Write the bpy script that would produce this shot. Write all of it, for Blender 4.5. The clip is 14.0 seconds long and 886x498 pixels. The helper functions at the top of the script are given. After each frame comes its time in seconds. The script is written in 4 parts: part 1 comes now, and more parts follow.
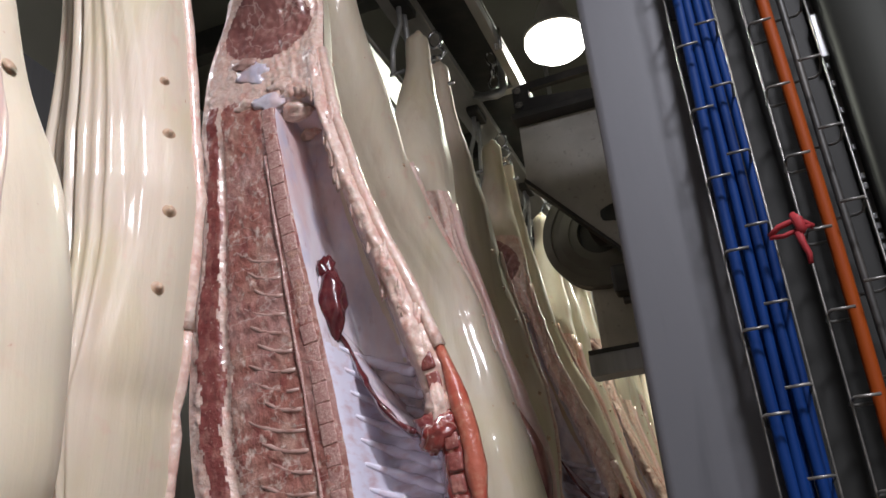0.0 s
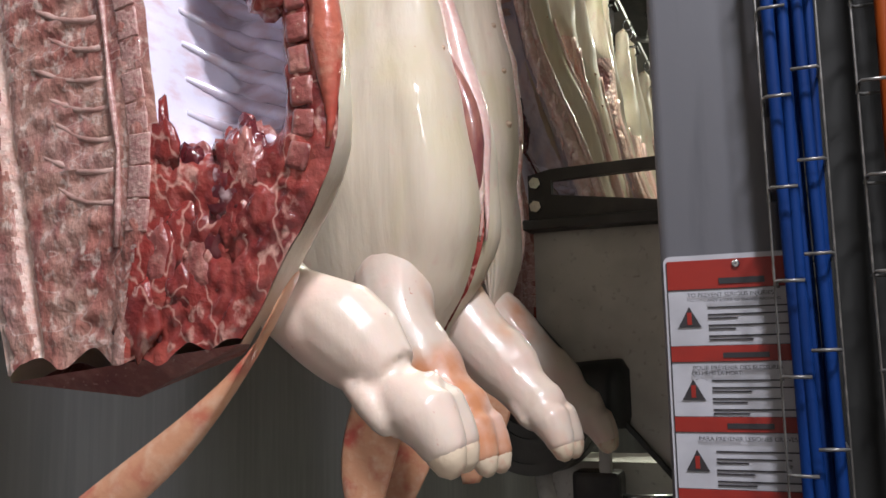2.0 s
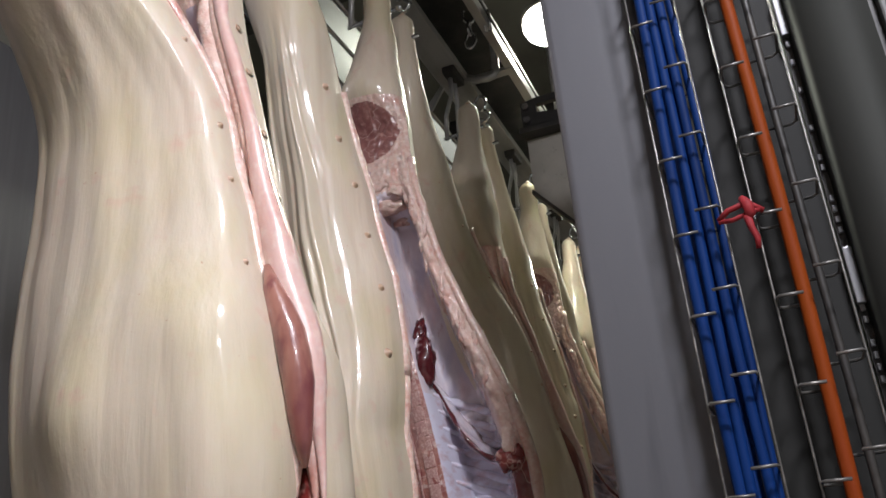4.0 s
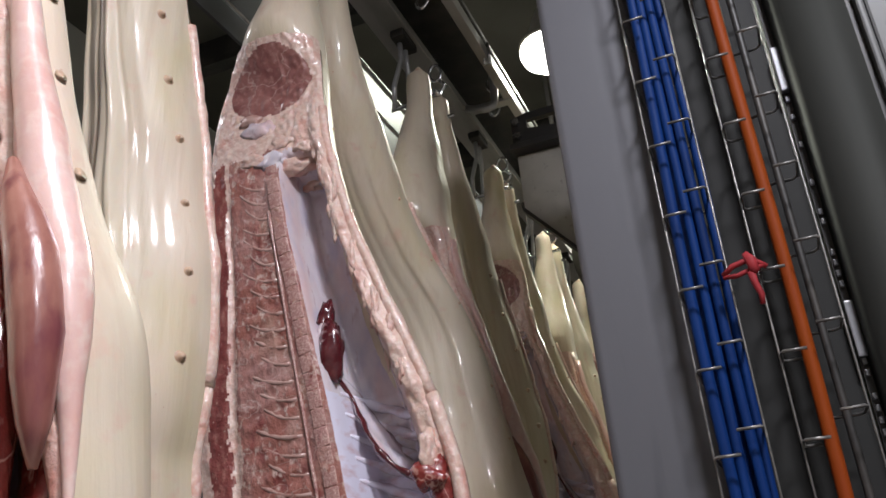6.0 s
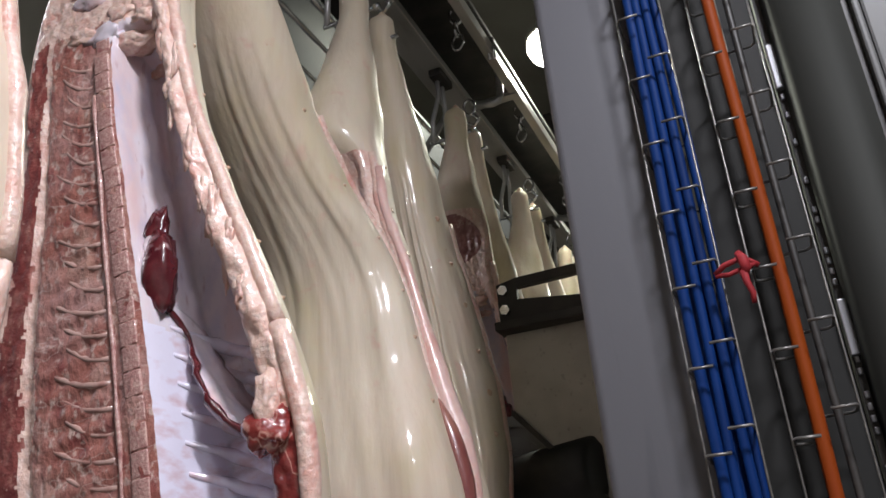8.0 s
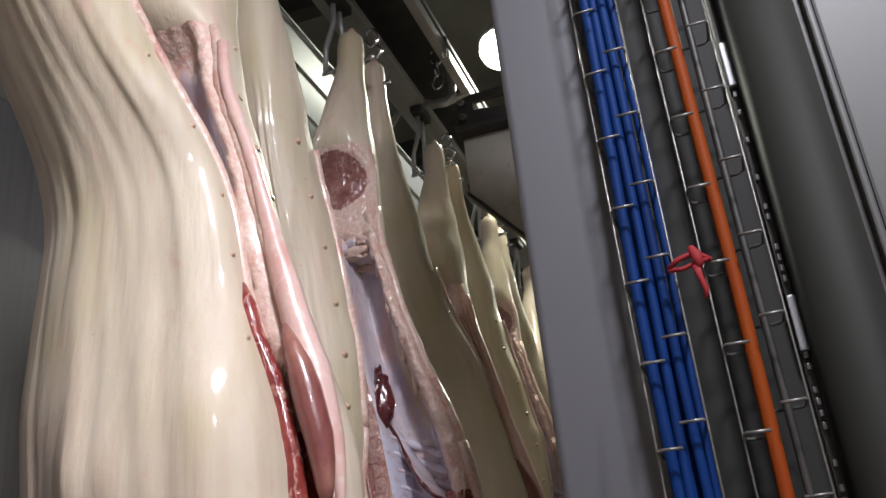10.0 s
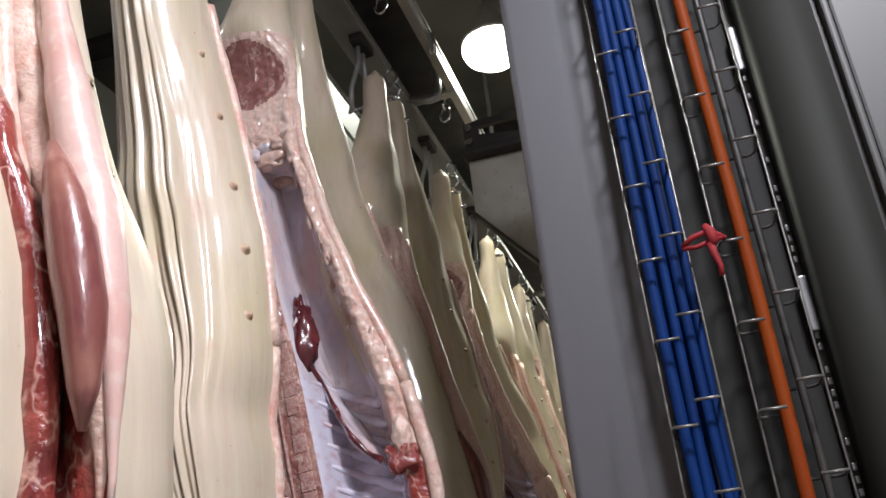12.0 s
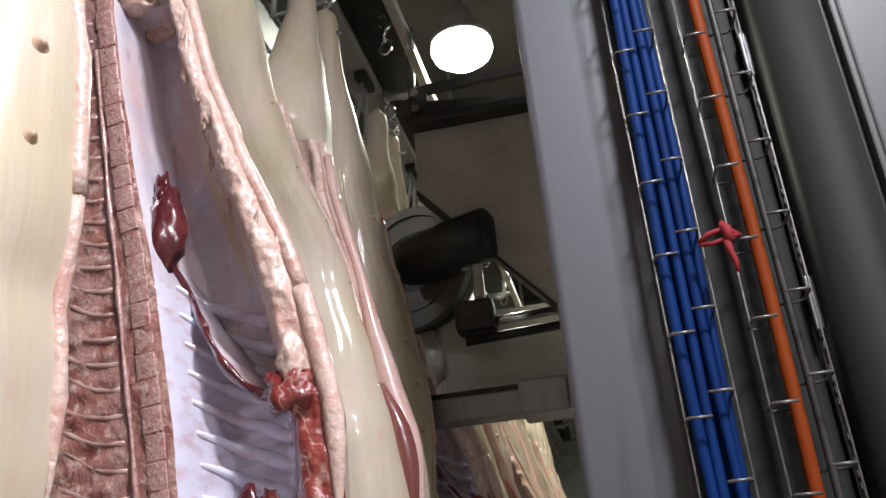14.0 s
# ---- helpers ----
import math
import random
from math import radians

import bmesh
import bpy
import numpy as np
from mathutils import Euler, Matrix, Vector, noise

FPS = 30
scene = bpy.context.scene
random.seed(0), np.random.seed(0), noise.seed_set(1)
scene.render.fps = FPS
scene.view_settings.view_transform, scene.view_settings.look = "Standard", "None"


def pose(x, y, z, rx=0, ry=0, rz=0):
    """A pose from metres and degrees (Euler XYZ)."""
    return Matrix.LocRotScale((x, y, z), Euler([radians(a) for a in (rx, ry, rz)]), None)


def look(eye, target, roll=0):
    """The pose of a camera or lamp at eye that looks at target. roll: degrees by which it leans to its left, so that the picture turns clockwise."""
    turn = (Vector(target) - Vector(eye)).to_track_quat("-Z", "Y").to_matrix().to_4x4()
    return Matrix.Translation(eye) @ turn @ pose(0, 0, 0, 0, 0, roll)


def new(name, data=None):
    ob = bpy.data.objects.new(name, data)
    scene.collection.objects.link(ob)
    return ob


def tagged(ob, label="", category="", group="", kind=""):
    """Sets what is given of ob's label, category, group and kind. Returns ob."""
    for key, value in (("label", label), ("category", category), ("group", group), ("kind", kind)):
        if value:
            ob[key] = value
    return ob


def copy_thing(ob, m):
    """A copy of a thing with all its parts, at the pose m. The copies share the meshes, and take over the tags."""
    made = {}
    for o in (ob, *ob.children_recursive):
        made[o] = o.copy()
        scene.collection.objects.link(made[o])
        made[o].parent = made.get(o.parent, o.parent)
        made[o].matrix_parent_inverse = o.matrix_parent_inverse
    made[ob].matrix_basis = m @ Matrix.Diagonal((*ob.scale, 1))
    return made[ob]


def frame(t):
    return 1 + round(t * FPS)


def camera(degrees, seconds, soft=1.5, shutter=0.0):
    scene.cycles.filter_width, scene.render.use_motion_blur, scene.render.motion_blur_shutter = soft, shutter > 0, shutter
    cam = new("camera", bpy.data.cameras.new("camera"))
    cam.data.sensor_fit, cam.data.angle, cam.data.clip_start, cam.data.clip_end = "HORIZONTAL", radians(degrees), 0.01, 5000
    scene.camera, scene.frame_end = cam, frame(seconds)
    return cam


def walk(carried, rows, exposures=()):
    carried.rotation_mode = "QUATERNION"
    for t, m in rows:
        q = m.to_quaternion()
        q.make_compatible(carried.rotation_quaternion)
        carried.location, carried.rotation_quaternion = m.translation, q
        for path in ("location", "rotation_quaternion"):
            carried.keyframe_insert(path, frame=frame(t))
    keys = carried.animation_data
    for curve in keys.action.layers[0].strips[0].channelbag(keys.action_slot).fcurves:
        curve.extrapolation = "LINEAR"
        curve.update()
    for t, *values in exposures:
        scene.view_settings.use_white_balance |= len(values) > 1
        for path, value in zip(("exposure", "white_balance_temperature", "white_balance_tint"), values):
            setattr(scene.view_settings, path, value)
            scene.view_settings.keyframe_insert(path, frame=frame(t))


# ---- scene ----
cam = camera(55.0, 14.0, soft=1.6)
PATH = [
    (0, look((-0.026, -0.122, 1.482), (-0.616, 1.623, 2.261), -5.5)),
    (0.5, look((-0.064, -0.11, 1.47), (-0.578, 1.649, 2.271), -5.9)),
    (1, look((-0.071, -0.099, 1.448), (-0.605, 1.654, 2.249), -4.7)),
    (1.5, look((-0.035, -0.088, 1.396), (-0.698, 1.692, 2.021), -2.3)),
    (2, look((-0.004, -0.061, 1.377), (-0.745, 1.78, 1.632), -1.2)),
    (2.5, look((0.017, -0.041, 1.389), (-0.731, 1.791, 1.684), -2.0)),
    (3, look((0.037, -0.049, 1.426), (-0.658, 1.719, 2.052), -3.6)),
    (5.5, look((0.057, -0.113, 1.518), (-0.564, 1.621, 2.298), -5.9)),
    (6, look((0.052, -0.118, 1.521), (-0.566, 1.617, 2.301), -5.7)),
    (6.5, look((0.056, -0.116, 1.519), (-0.562, 1.617, 2.304), -5.5)),
    (7, look((0.066, -0.115, 1.52), (-0.566, 1.612, 2.306), -5.4)),
    (7.5, look((0.079, -0.12, 1.525), (-0.576, 1.604, 2.299), -5.6)),
    (10, look((0.064, -0.096, 1.518), (-0.471, 1.673, 2.283), -6.2)),
    (10.5, look((0.08, -0.102, 1.52), (-0.419, 1.659, 2.326), -7.0)),
    (11, look((0.084, -0.094, 1.513), (-0.399, 1.677, 2.309), -7.1)),
    (11.5, look((0.049, -0.09, 1.507), (-0.395, 1.692, 2.3), -6.6)),
    (12, look((0.001, -0.086, 1.491), (-0.458, 1.699, 2.268), -6.2)),
    (12.5, look((-0.123, -0.075, 1.468), (-0.4, 1.763, 2.205), -4.5)),
    (13, look((-0.111, -0.089, 1.479), (-0.373, 1.747, 2.226), -5.1)),
    (13.5, look((-0.088, -0.097, 1.478), (-0.384, 1.718, 2.265), -5.6)),
    (14, look((-0.098, -0.105, 1.48), (-0.417, 1.713, 2.25), -5.5)),
]
walk(cam, PATH, exposures=[(0.0, -0.18), (1.0, -0.1), (1.7, 0.1), (2.6, 0.25), (3.4, 0.0), (5.5, -0.22), (7.7, -0.22), (10.0, -0.06), (11.9, -0.04), (12.6, 0.1), (14.0, 0.12)])

# ---- light ----
scene.view_settings.exposure = 0.0
world = bpy.data.worlds.new("world")
scene.world = world
world.use_nodes = True
world.node_tree.nodes["Background"].inputs[0].default_value = (0.75, 0.85, 1.0, 1)
world.node_tree.nodes["Background"].inputs[1].default_value = 0.015


def lamp(name, eye, target, watts, size, colour=(0.90, 0.90, 1.0)):
    data = bpy.data.lights.new(name, "AREA")
    data.shape, data.size, data.energy, data.color = "DISK", size, watts, colour
    ob = new(name, data)
    ob.matrix_world = look(eye, target)
    return ob


COOL, WARM = (0.90, 0.90, 1.0), (0.97, 1.0, 0.84)
# the first is the visible lamp; the others are unseen, added to light the row
LAMPS = ((-0.49, 3.13, 3.81, 54, WARM), (0.58, -0.20, 3.38, 78, COOL), (1.25, -1.3, 3.35, 40, COOL), (0.2, 5.8, 3.83, 40, WARM), (-2.3, 0.9, 3.95, 11, COOL))
for x, y, z, watts, tint in LAMPS:
    lamp("lamp_light", (x, y, z - 0.09), (x, y + 0.01, 0), watts, 0.28, tint)


# ---- materials ----
def mat(name, colour, rough=0.5, metal=0.0, vary=(), bump=(), coat=0.0, sss=0.0, coords="Object", emit=0.0, spec=0.5, veins=()):
    """veins: (scale, (sx, sy, sz), colour, amount, width), thin winding lines; vary: (scale, (sx, sy, sz), colour, amount, low, high); bump: (scale, (sx, sy, sz), strength, distance)."""
    m = bpy.data.materials.new(name)
    m.use_nodes = True
    nt = m.node_tree
    bsdf = nt.nodes["Principled BSDF"]
    bsdf.inputs["Roughness"].default_value = rough
    bsdf.inputs["Metallic"].default_value = metal
    bsdf.inputs["Specular IOR Level"].default_value = spec
    bsdf.inputs["Coat Weight"].default_value = coat
    bsdf.inputs["Coat Roughness"].default_value = 0.09
    if sss:
        bsdf.inputs["Subsurface Weight"].default_value = sss
        bsdf.inputs["Subsurface Radius"].default_value = (0.01, 0.004, 0.002)
    if emit:
        bsdf.inputs["Emission Color"].default_value = (*colour, 1)
        bsdf.inputs["Emission Strength"].default_value = emit
    tc = nt.nodes.new("ShaderNodeTexCoord")
    info = nt.nodes.new("ShaderNodeObjectInfo")
    shift = nt.nodes.new("ShaderNodeVectorMath")
    shift.operation = "MULTIPLY_ADD"
    shift.inputs[1].default_value = (1, 1, 1)
    nt.links.new(tc.outputs[coords], shift.inputs[0])
    nt.links.new(info.outputs["Random"], shift.inputs[2])

    def noise_at(scale, stretch, detail=4):
        mp = nt.nodes.new("ShaderNodeVectorMath")
        mp.operation = "MULTIPLY"
        mp.inputs[1].default_value = stretch
        nt.links.new(shift.outputs[0], mp.inputs[0])
        n = nt.nodes.new("ShaderNodeTexNoise")
        n.inputs["Scale"].default_value = scale
        n.inputs["Detail"].default_value = detail
        nt.links.new(mp.outputs[0], n.inputs["Vector"])
        return n.outputs["Fac"]

    colour_out = None
    for scale, stretch, other, amount, low, high in vary:
        ramp = nt.nodes.new("ShaderNodeMapRange")
        ramp.inputs["From Min"].default_value = low
        ramp.inputs["From Max"].default_value = high
        ramp.inputs["To Max"].default_value = amount
        nt.links.new(noise_at(scale, stretch), ramp.inputs["Value"])
        mix = nt.nodes.new("ShaderNodeMix")
        mix.data_type = "RGBA"
        nt.links.new(ramp.outputs[0], mix.inputs["Factor"])
        if colour_out is None:
            mix.inputs["A"].default_value = (*colour, 1)
        else:
            nt.links.new(colour_out, mix.inputs["A"])
        mix.inputs["B"].default_value = (*other, 1)
        colour_out = mix.outputs["Result"]
    for scale, stretch, other, amount, width in veins:
        off = nt.nodes.new("ShaderNodeMath")
        off.operation = "SUBTRACT"
        off.inputs[1].default_value = 0.5
        nt.links.new(noise_at(scale, stretch, 3), off.inputs[0])
        size = nt.nodes.new("ShaderNodeMath")
        size.operation = "ABSOLUTE"
        nt.links.new(off.outputs[0], size.inputs[0])
        ramp = nt.nodes.new("ShaderNodeMapRange")
        ramp.inputs["From Max"].default_value = width
        ramp.inputs["To Min"].default_value = amount
        ramp.inputs["To Max"].default_value = 0.0
        nt.links.new(size.outputs[0], ramp.inputs["Value"])
        mix = nt.nodes.new("ShaderNodeMix")
        mix.data_type = "RGBA"
        nt.links.new(ramp.outputs[0], mix.inputs["Factor"])
        if colour_out is None:
            mix.inputs["A"].default_value = (*colour, 1)
        else:
            nt.links.new(colour_out, mix.inputs["A"])
        mix.inputs["B"].default_value = (*other, 1)
        colour_out = mix.outputs["Result"]
    if colour_out is None:
        bsdf.inputs["Base Color"].default_value = (*colour, 1)
    else:
        nt.links.new(colour_out, bsdf.inputs["Base Color"])
    last = None
    for scale, stretch, strength, distance in bump:
        b = nt.nodes.new("ShaderNodeBump")
        b.inputs["Strength"].default_value = strength
        b.inputs["Distance"].default_value = distance
        nt.links.new(noise_at(scale, stretch, 6), b.inputs["Height"])
        if last is not None:
            nt.links.new(last, b.inputs["Normal"])
        last = b.outputs["Normal"]
    if last is not None:
        nt.links.new(last, bsdf.inputs["Normal"])
    return m


ONE = (1, 1, 1)
SKIN = mat("skin", (0.60, 0.51, 0.39), 0.5, spec=0.35, coat=0.32, sss=0.08,
           vary=[(5, (1, 1, 0.4), (0.63, 0.47, 0.38), 0.6, 0.48, 0.72), (45, (1, 1, 0.07), (0.67, 0.59, 0.46), 0.35, 0.4, 0.7),
                 (26, (1, 1, 0.06), (0.46, 0.33, 0.235), 0.45, 0.55, 0.75), (9, (1, 1, 0.5), (0.54, 0.46, 0.27), 0.6, 0.5, 0.7),
                 (26, ONE, (0.60, 0.36, 0.29), 0.5, 0.62, 0.75), (110, ONE, (0.45, 0.22, 0.16), 0.9, 0.73, 0.77)],
           bump=[(24, (1, 1, 0.06), 0.45, 0.010), (90, (1, 1, 0.4), 0.12, 0.003), (320, ONE, 0.12, 0.001)])
LEGSKIN = mat("leg_skin", (0.61, 0.50, 0.41), 0.36, coat=0.35, sss=0.08,
              vary=[(6, (1, 1, 0.6), (0.52, 0.19, 0.07), 0.9, 0.50, 0.62), (16, ONE, (0.68, 0.48, 0.40), 0.8, 0.45, 0.7), (90, ONE, (0.46, 0.18, 0.12), 0.9, 0.70, 0.76)],
              bump=[(30, (1, 1, 0.5), 0.3, 0.006), (200, ONE, 0.12, 0.001)])
MEAT = mat("meat", (0.25, 0.07, 0.06), 0.3, coat=0.6, sss=0.05,
           vary=[(90, (1, 1, 0.5), (0.42, 0.20, 0.16), 0.8, 0.48, 0.68), (18, ONE, (0.15, 0.025, 0.025), 0.8, 0.5, 0.7),
                 (160, ONE, (0.62, 0.46, 0.38), 0.8, 0.64, 0.72)],
           bump=[(110, ONE, 0.7, 0.004), (30, ONE, 0.5, 0.006)])
LOIN = mat("loin_meat", (0.34, 0.135, 0.105), 0.28, coat=0.7, sss=0.05,
           vary=[(22, (1, 1, 0.5), (0.50, 0.32, 0.25), 0.7, 0.48, 0.66), (48, (1, 1, 0.6), (0.20, 0.045, 0.04), 0.85, 0.52, 0.66),
                 (100, (1, 1, 0.7), (0.66, 0.54, 0.46), 0.7, 0.56, 0.68), (9, ONE, (0.46, 0.27, 0.24), 0.7, 0.48, 0.68)],
           veins=[(11, (1, 1, 1.8), (0.66, 0.54, 0.47), 0.5, 0.010)],
           bump=[(150, (1, 1, 0.7), 0.7, 0.004), (60, ONE, 0.5, 0.005)])
HAM = mat("ham_meat", (0.27, 0.115, 0.10), 0.3, coat=0.4, sss=0.05, vary=[(20, (1, 1, 1.5), (0.17, 0.06, 0.055), 0.8, 0.48, 0.66), (90, ONE, (0.42, 0.25, 0.21), 0.6, 0.52, 0.7)], veins=[(16, ONE, (0.58, 0.44, 0.38), 0.6, 0.012)], bump=[(60, ONE, 0.4, 0.004)])
SINEW = mat("pale_sinew", (0.50, 0.33, 0.28), 0.3, coat=0.5, vary=[(60, ONE, (0.36, 0.17, 0.14), 0.8, 0.46, 0.66)], bump=[(200, ONE, 0.4, 0.002)])
BONE = mat("vertebra_bone", (0.42, 0.225, 0.20), 0.36, coat=0.5,
           vary=[(240, ONE, (0.60, 0.42, 0.35), 0.8, 0.45, 0.65), (90, ONE, (0.26, 0.07, 0.07), 0.7, 0.58, 0.7)],
           bump=[(300, ONE, 0.6, 0.002)])
FAT = mat("fat", (0.66, 0.46, 0.38), 0.36, coat=0.45, sss=0.1,
          vary=[(30, ONE, (0.60, 0.30, 0.24), 0.8, 0.48, 0.68), (120, ONE, (0.74, 0.60, 0.52), 0.8, 0.45, 0.65),
                (16, (1, 1, 0.5), (0.50, 0.16, 0.13), 0.7, 0.6, 0.75)],
          bump=[(80, ONE, 0.7, 0.005), (260, ONE, 0.3, 0.002)])
LINING = mat("membrane", (0.68, 0.62, 0.66), 0.24, coat=0.6, sss=0.05,
             vary=[(14, (1, 1, 0.35), (0.66, 0.44, 0.42), 0.9, 0.45, 0.68), (30, (1, 1, 0.5), (0.50, 0.48, 0.60), 0.7, 0.5, 0.7),
                   (70, (1, 1, 0.3), (0.40, 0.22, 0.22), 0.6, 0.62, 0.75)],
             bump=[(25, (1, 1, 0.3), 0.4, 0.008)])
RIB = mat("rib_membrane", (0.70, 0.68, 0.79), 0.2, coat=0.7,
          vary=[(30, (1, 1, 2), (0.60, 0.44, 0.48), 0.9, 0.48, 0.7)], bump=[(60, ONE, 0.2, 0.003)])
ORGAN = mat("kidney_meat", (0.075, 0.010, 0.014), 0.22, coat=0.7,
            vary=[(40, ONE, (0.14, 0.028, 0.03), 0.8, 0.45, 0.65), (25, ONE, (0.50, 0.36, 0.36), 0.8, 0.64, 0.7)], bump=[(50, ONE, 0.4, 0.004)])
BLOOD = mat("raw_edge", (0.22, 0.030, 0.025), 0.24, coat=0.9,
            vary=[(16, ONE, (0.36, 0.075, 0.055), 0.8, 0.5, 0.68), (22, (1, 1, 0.7), (0.12, 0.012, 0.012), 0.9, 0.5, 0.64), (60, (1, 1, 0.6), (0.54, 0.30, 0.24), 0.8, 0.6, 0.7)],
            veins=[(20, (1, 1, 0.6), (0.60, 0.34, 0.27), 0.7, 0.016)],
            bump=[(45, ONE, 0.8, 0.008), (120, ONE, 0.5, 0.003)])
HOOF = mat("hoof", (0.62, 0.50, 0.36), 0.45, vary=[(60, ONE, (0.55, 0.28, 0.20), 0.8, 0.5, 0.7)], bump=[(120, ONE, 0.4, 0.002)])
NIPPLE = mat("nipple_skin", (0.54, 0.38, 0.265), 0.45, sss=0.1, vary=[(120, ONE, (0.42, 0.24, 0.17), 0.7, 0.5, 0.7)])
STEEL = mat("brushed_steel", (0.26, 0.26, 0.27), 0.42, 0.6,
            vary=[(3, (1, 1, 0.4), (0.20, 0.20, 0.21), 0.9, 0.4, 0.7), (60, (1, 1, 0.05), (0.32, 0.32, 0.33), 0.5, 0.4, 0.7)],
            bump=[(180, (1, 1, 0.04), 0.05, 0.001)])
# bare steel mirroring a dim room, darkened in the base colour; streaks are stains
COLUMN = mat("column_steel", (0.092, 0.092, 0.101), 0.5, 0.1,
             vary=[(4, (1, 1, 0.25), (0.085, 0.085, 0.092), 0.8, 0.4, 0.7), (26, (1, 1, 0.1), (0.05, 0.05, 0.055), 0.6, 0.58, 0.75)],
             bump=[(9, (1, 1, 0.2), 0.12, 0.01), (240, ONE, 0.06, 0.001)])
# steel behind the trays, its reflection of dark surroundings painted as near-black
DARKPLATE = mat("back_plate_dark_reflection", (0.024, 0.024, 0.022), 0.6, 0.0, spec=0.15,
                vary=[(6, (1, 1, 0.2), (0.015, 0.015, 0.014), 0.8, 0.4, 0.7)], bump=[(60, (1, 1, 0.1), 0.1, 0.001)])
DOOR = mat("door_steel", (0.055, 0.055, 0.052), 0.5, 0.3, vary=[(2.5, (1, 1, 0.3), (0.065, 0.065, 0.062), 0.9, 0.4, 0.7)], bump=[(150, (1, 1, 0.05), 0.05, 0.001)])
# same steel as the door; the corner's dark reflections are put into the colour
PANEL = mat("panel_steel_dark_reflection", (0.024, 0.025, 0.021), 0.72, 0.5, spec=0.3,
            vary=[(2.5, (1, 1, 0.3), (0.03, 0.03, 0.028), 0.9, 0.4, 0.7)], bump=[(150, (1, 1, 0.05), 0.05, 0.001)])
WIRE = mat("zinc_wire", (0.14, 0.135, 0.125), 0.4, 0.6, vary=[(60, ONE, (0.30, 0.285, 0.26), 0.8, 0.5, 0.7)])
CHROME = mat("bright_steel", (0.62, 0.62, 0.63), 0.18, 0.95, vary=[(30, ONE, (0.40, 0.40, 0.41), 0.8, 0.5, 0.7)])
BLUE = mat("blue_cable_jacket", (0.0025, 0.023, 0.112), 0.6, spec=0.12, vary=[(35, (1, 1, 0.2), (0.002, 0.012, 0.060), 0.8, 0.45, 0.7)], bump=[(60, (1, 1, 0.1), 0.12, 0.002)])
ORANGE = mat("orange_cable_jacket", (0.19, 0.034, 0.002), 0.6, spec=0.15, vary=[(30, (1, 1, 0.2), (0.18, 0.028, 0.004), 0.8, 0.45, 0.7)], bump=[(90, (1, 1, 0.2), 0.15, 0.002)])
TIE = mat("red_strap", (0.24, 0.006, 0.01), 0.75, vary=[(80, ONE, (0.14, 0.0, 0.006), 0.8, 0.45, 0.7)])
DARK = mat("dark_painted_steel", (0.03, 0.028, 0.026), 0.5, 0.3, vary=[(12, ONE, (0.06, 0.053, 0.046), 0.9, 0.45, 0.7)], bump=[(60, ONE, 0.2, 0.002)])
SHEET = mat("galvanised_sheet", (0.11, 0.11, 0.12), 0.5, 0.2, vary=[(4, (1, 0.3, 1), (0.08, 0.08, 0.085), 0.8, 0.4, 0.7)], bump=[(60, ONE, 0.05, 0.001)])
RAIL = mat("rail_steel", (0.46, 0.45, 0.44), 0.4, 0.5, vary=[(14, (1, 0.2, 1), (0.28, 0.27, 0.25), 0.8, 0.45, 0.7)], bump=[(70, (1, 0.2, 1), 0.2, 0.001)])
CEIL = mat("ceiling_paint", (0.13, 0.125, 0.105), 0.7, vary=[(2, ONE, (0.08, 0.075, 0.06), 0.8, 0.4, 0.7)], bump=[(30, ONE, 0.1, 0.003)])
WALL = mat("wall_panel_paint", (0.58, 0.58, 0.54), 0.5, vary=[(2, ONE, (0.46, 0.46, 0.43), 0.8, 0.4, 0.7)], bump=[(25, ONE, 0.1, 0.003)])
FLOOR = mat("wet_floor_resin", (0.36, 0.33, 0.30), 0.3, vary=[(4, ONE, (0.30, 0.15, 0.12), 0.6, 0.55, 0.7), (25, ONE, (0.26, 0.24, 0.22), 0.8, 0.45, 0.7)], bump=[(60, ONE, 0.3, 0.003)])
GLOW = mat("lamp_glass", (1.0, 0.93, 0.86), 0.3, emit=14)
GUARD = mat("machine_guard_steel", (0.46, 0.44, 0.40), 0.5, 0.2, vary=[(8, ONE, (0.34, 0.32, 0.285), 0.9, 0.4, 0.7), (70, ONE, (0.10, 0.08, 0.07), 0.4, 0.62, 0.74)], bump=[(40, ONE, 0.12, 0.002)])
DRUM = mat("worn_drum_steel", (0.13, 0.125, 0.11), 0.5, 0.3, vary=[(10, ONE, (0.08, 0.075, 0.065), 0.9, 0.4, 0.7)], bump=[(50, ONE, 0.15, 0.002)])
DRIVE = mat("black_motor_paint", (0.012, 0.012, 0.011), 0.45, vary=[(30, ONE, (0.022, 0.02, 0.018), 0.8, 0.5, 0.7)], bump=[(80, ONE, 0.15, 0.002)])
WHITEP = mat("white_plastic", (0.70, 0.68, 0.62), 0.4, vary=[(20, ONE, (0.50, 0.48, 0.42), 0.8, 0.5, 0.7)])
SIGNWHITE = mat("sign_white", (0.36, 0.36, 0.38), 0.4, vary=[(15, ONE, (0.28, 0.28, 0.29), 0.7, 0.5, 0.7)])
SIGNRED = mat("sign_red", (0.22, 0.014, 0.008), 0.4, vary=[(20, ONE, (0.18, 0.012, 0.008), 0.7, 0.5, 0.7)])
SIGNBLACK = mat("sign_black", (0.02, 0.018, 0.02), 0.45)


# ---- mesh tools ----
def finish(name, bm, material, parent=None, label="", smooth=True):
    me = bpy.data.meshes.new(name)
    bm.normal_update()
    bm.to_mesh(me)
    bm.free()
    if material:
        me.materials.append(material)
    for f in me.polygons:
        f.use_smooth = smooth
    ob = new(name, me)
    ob.parent = parent
    if label:
        tagged(ob, label)
    return ob


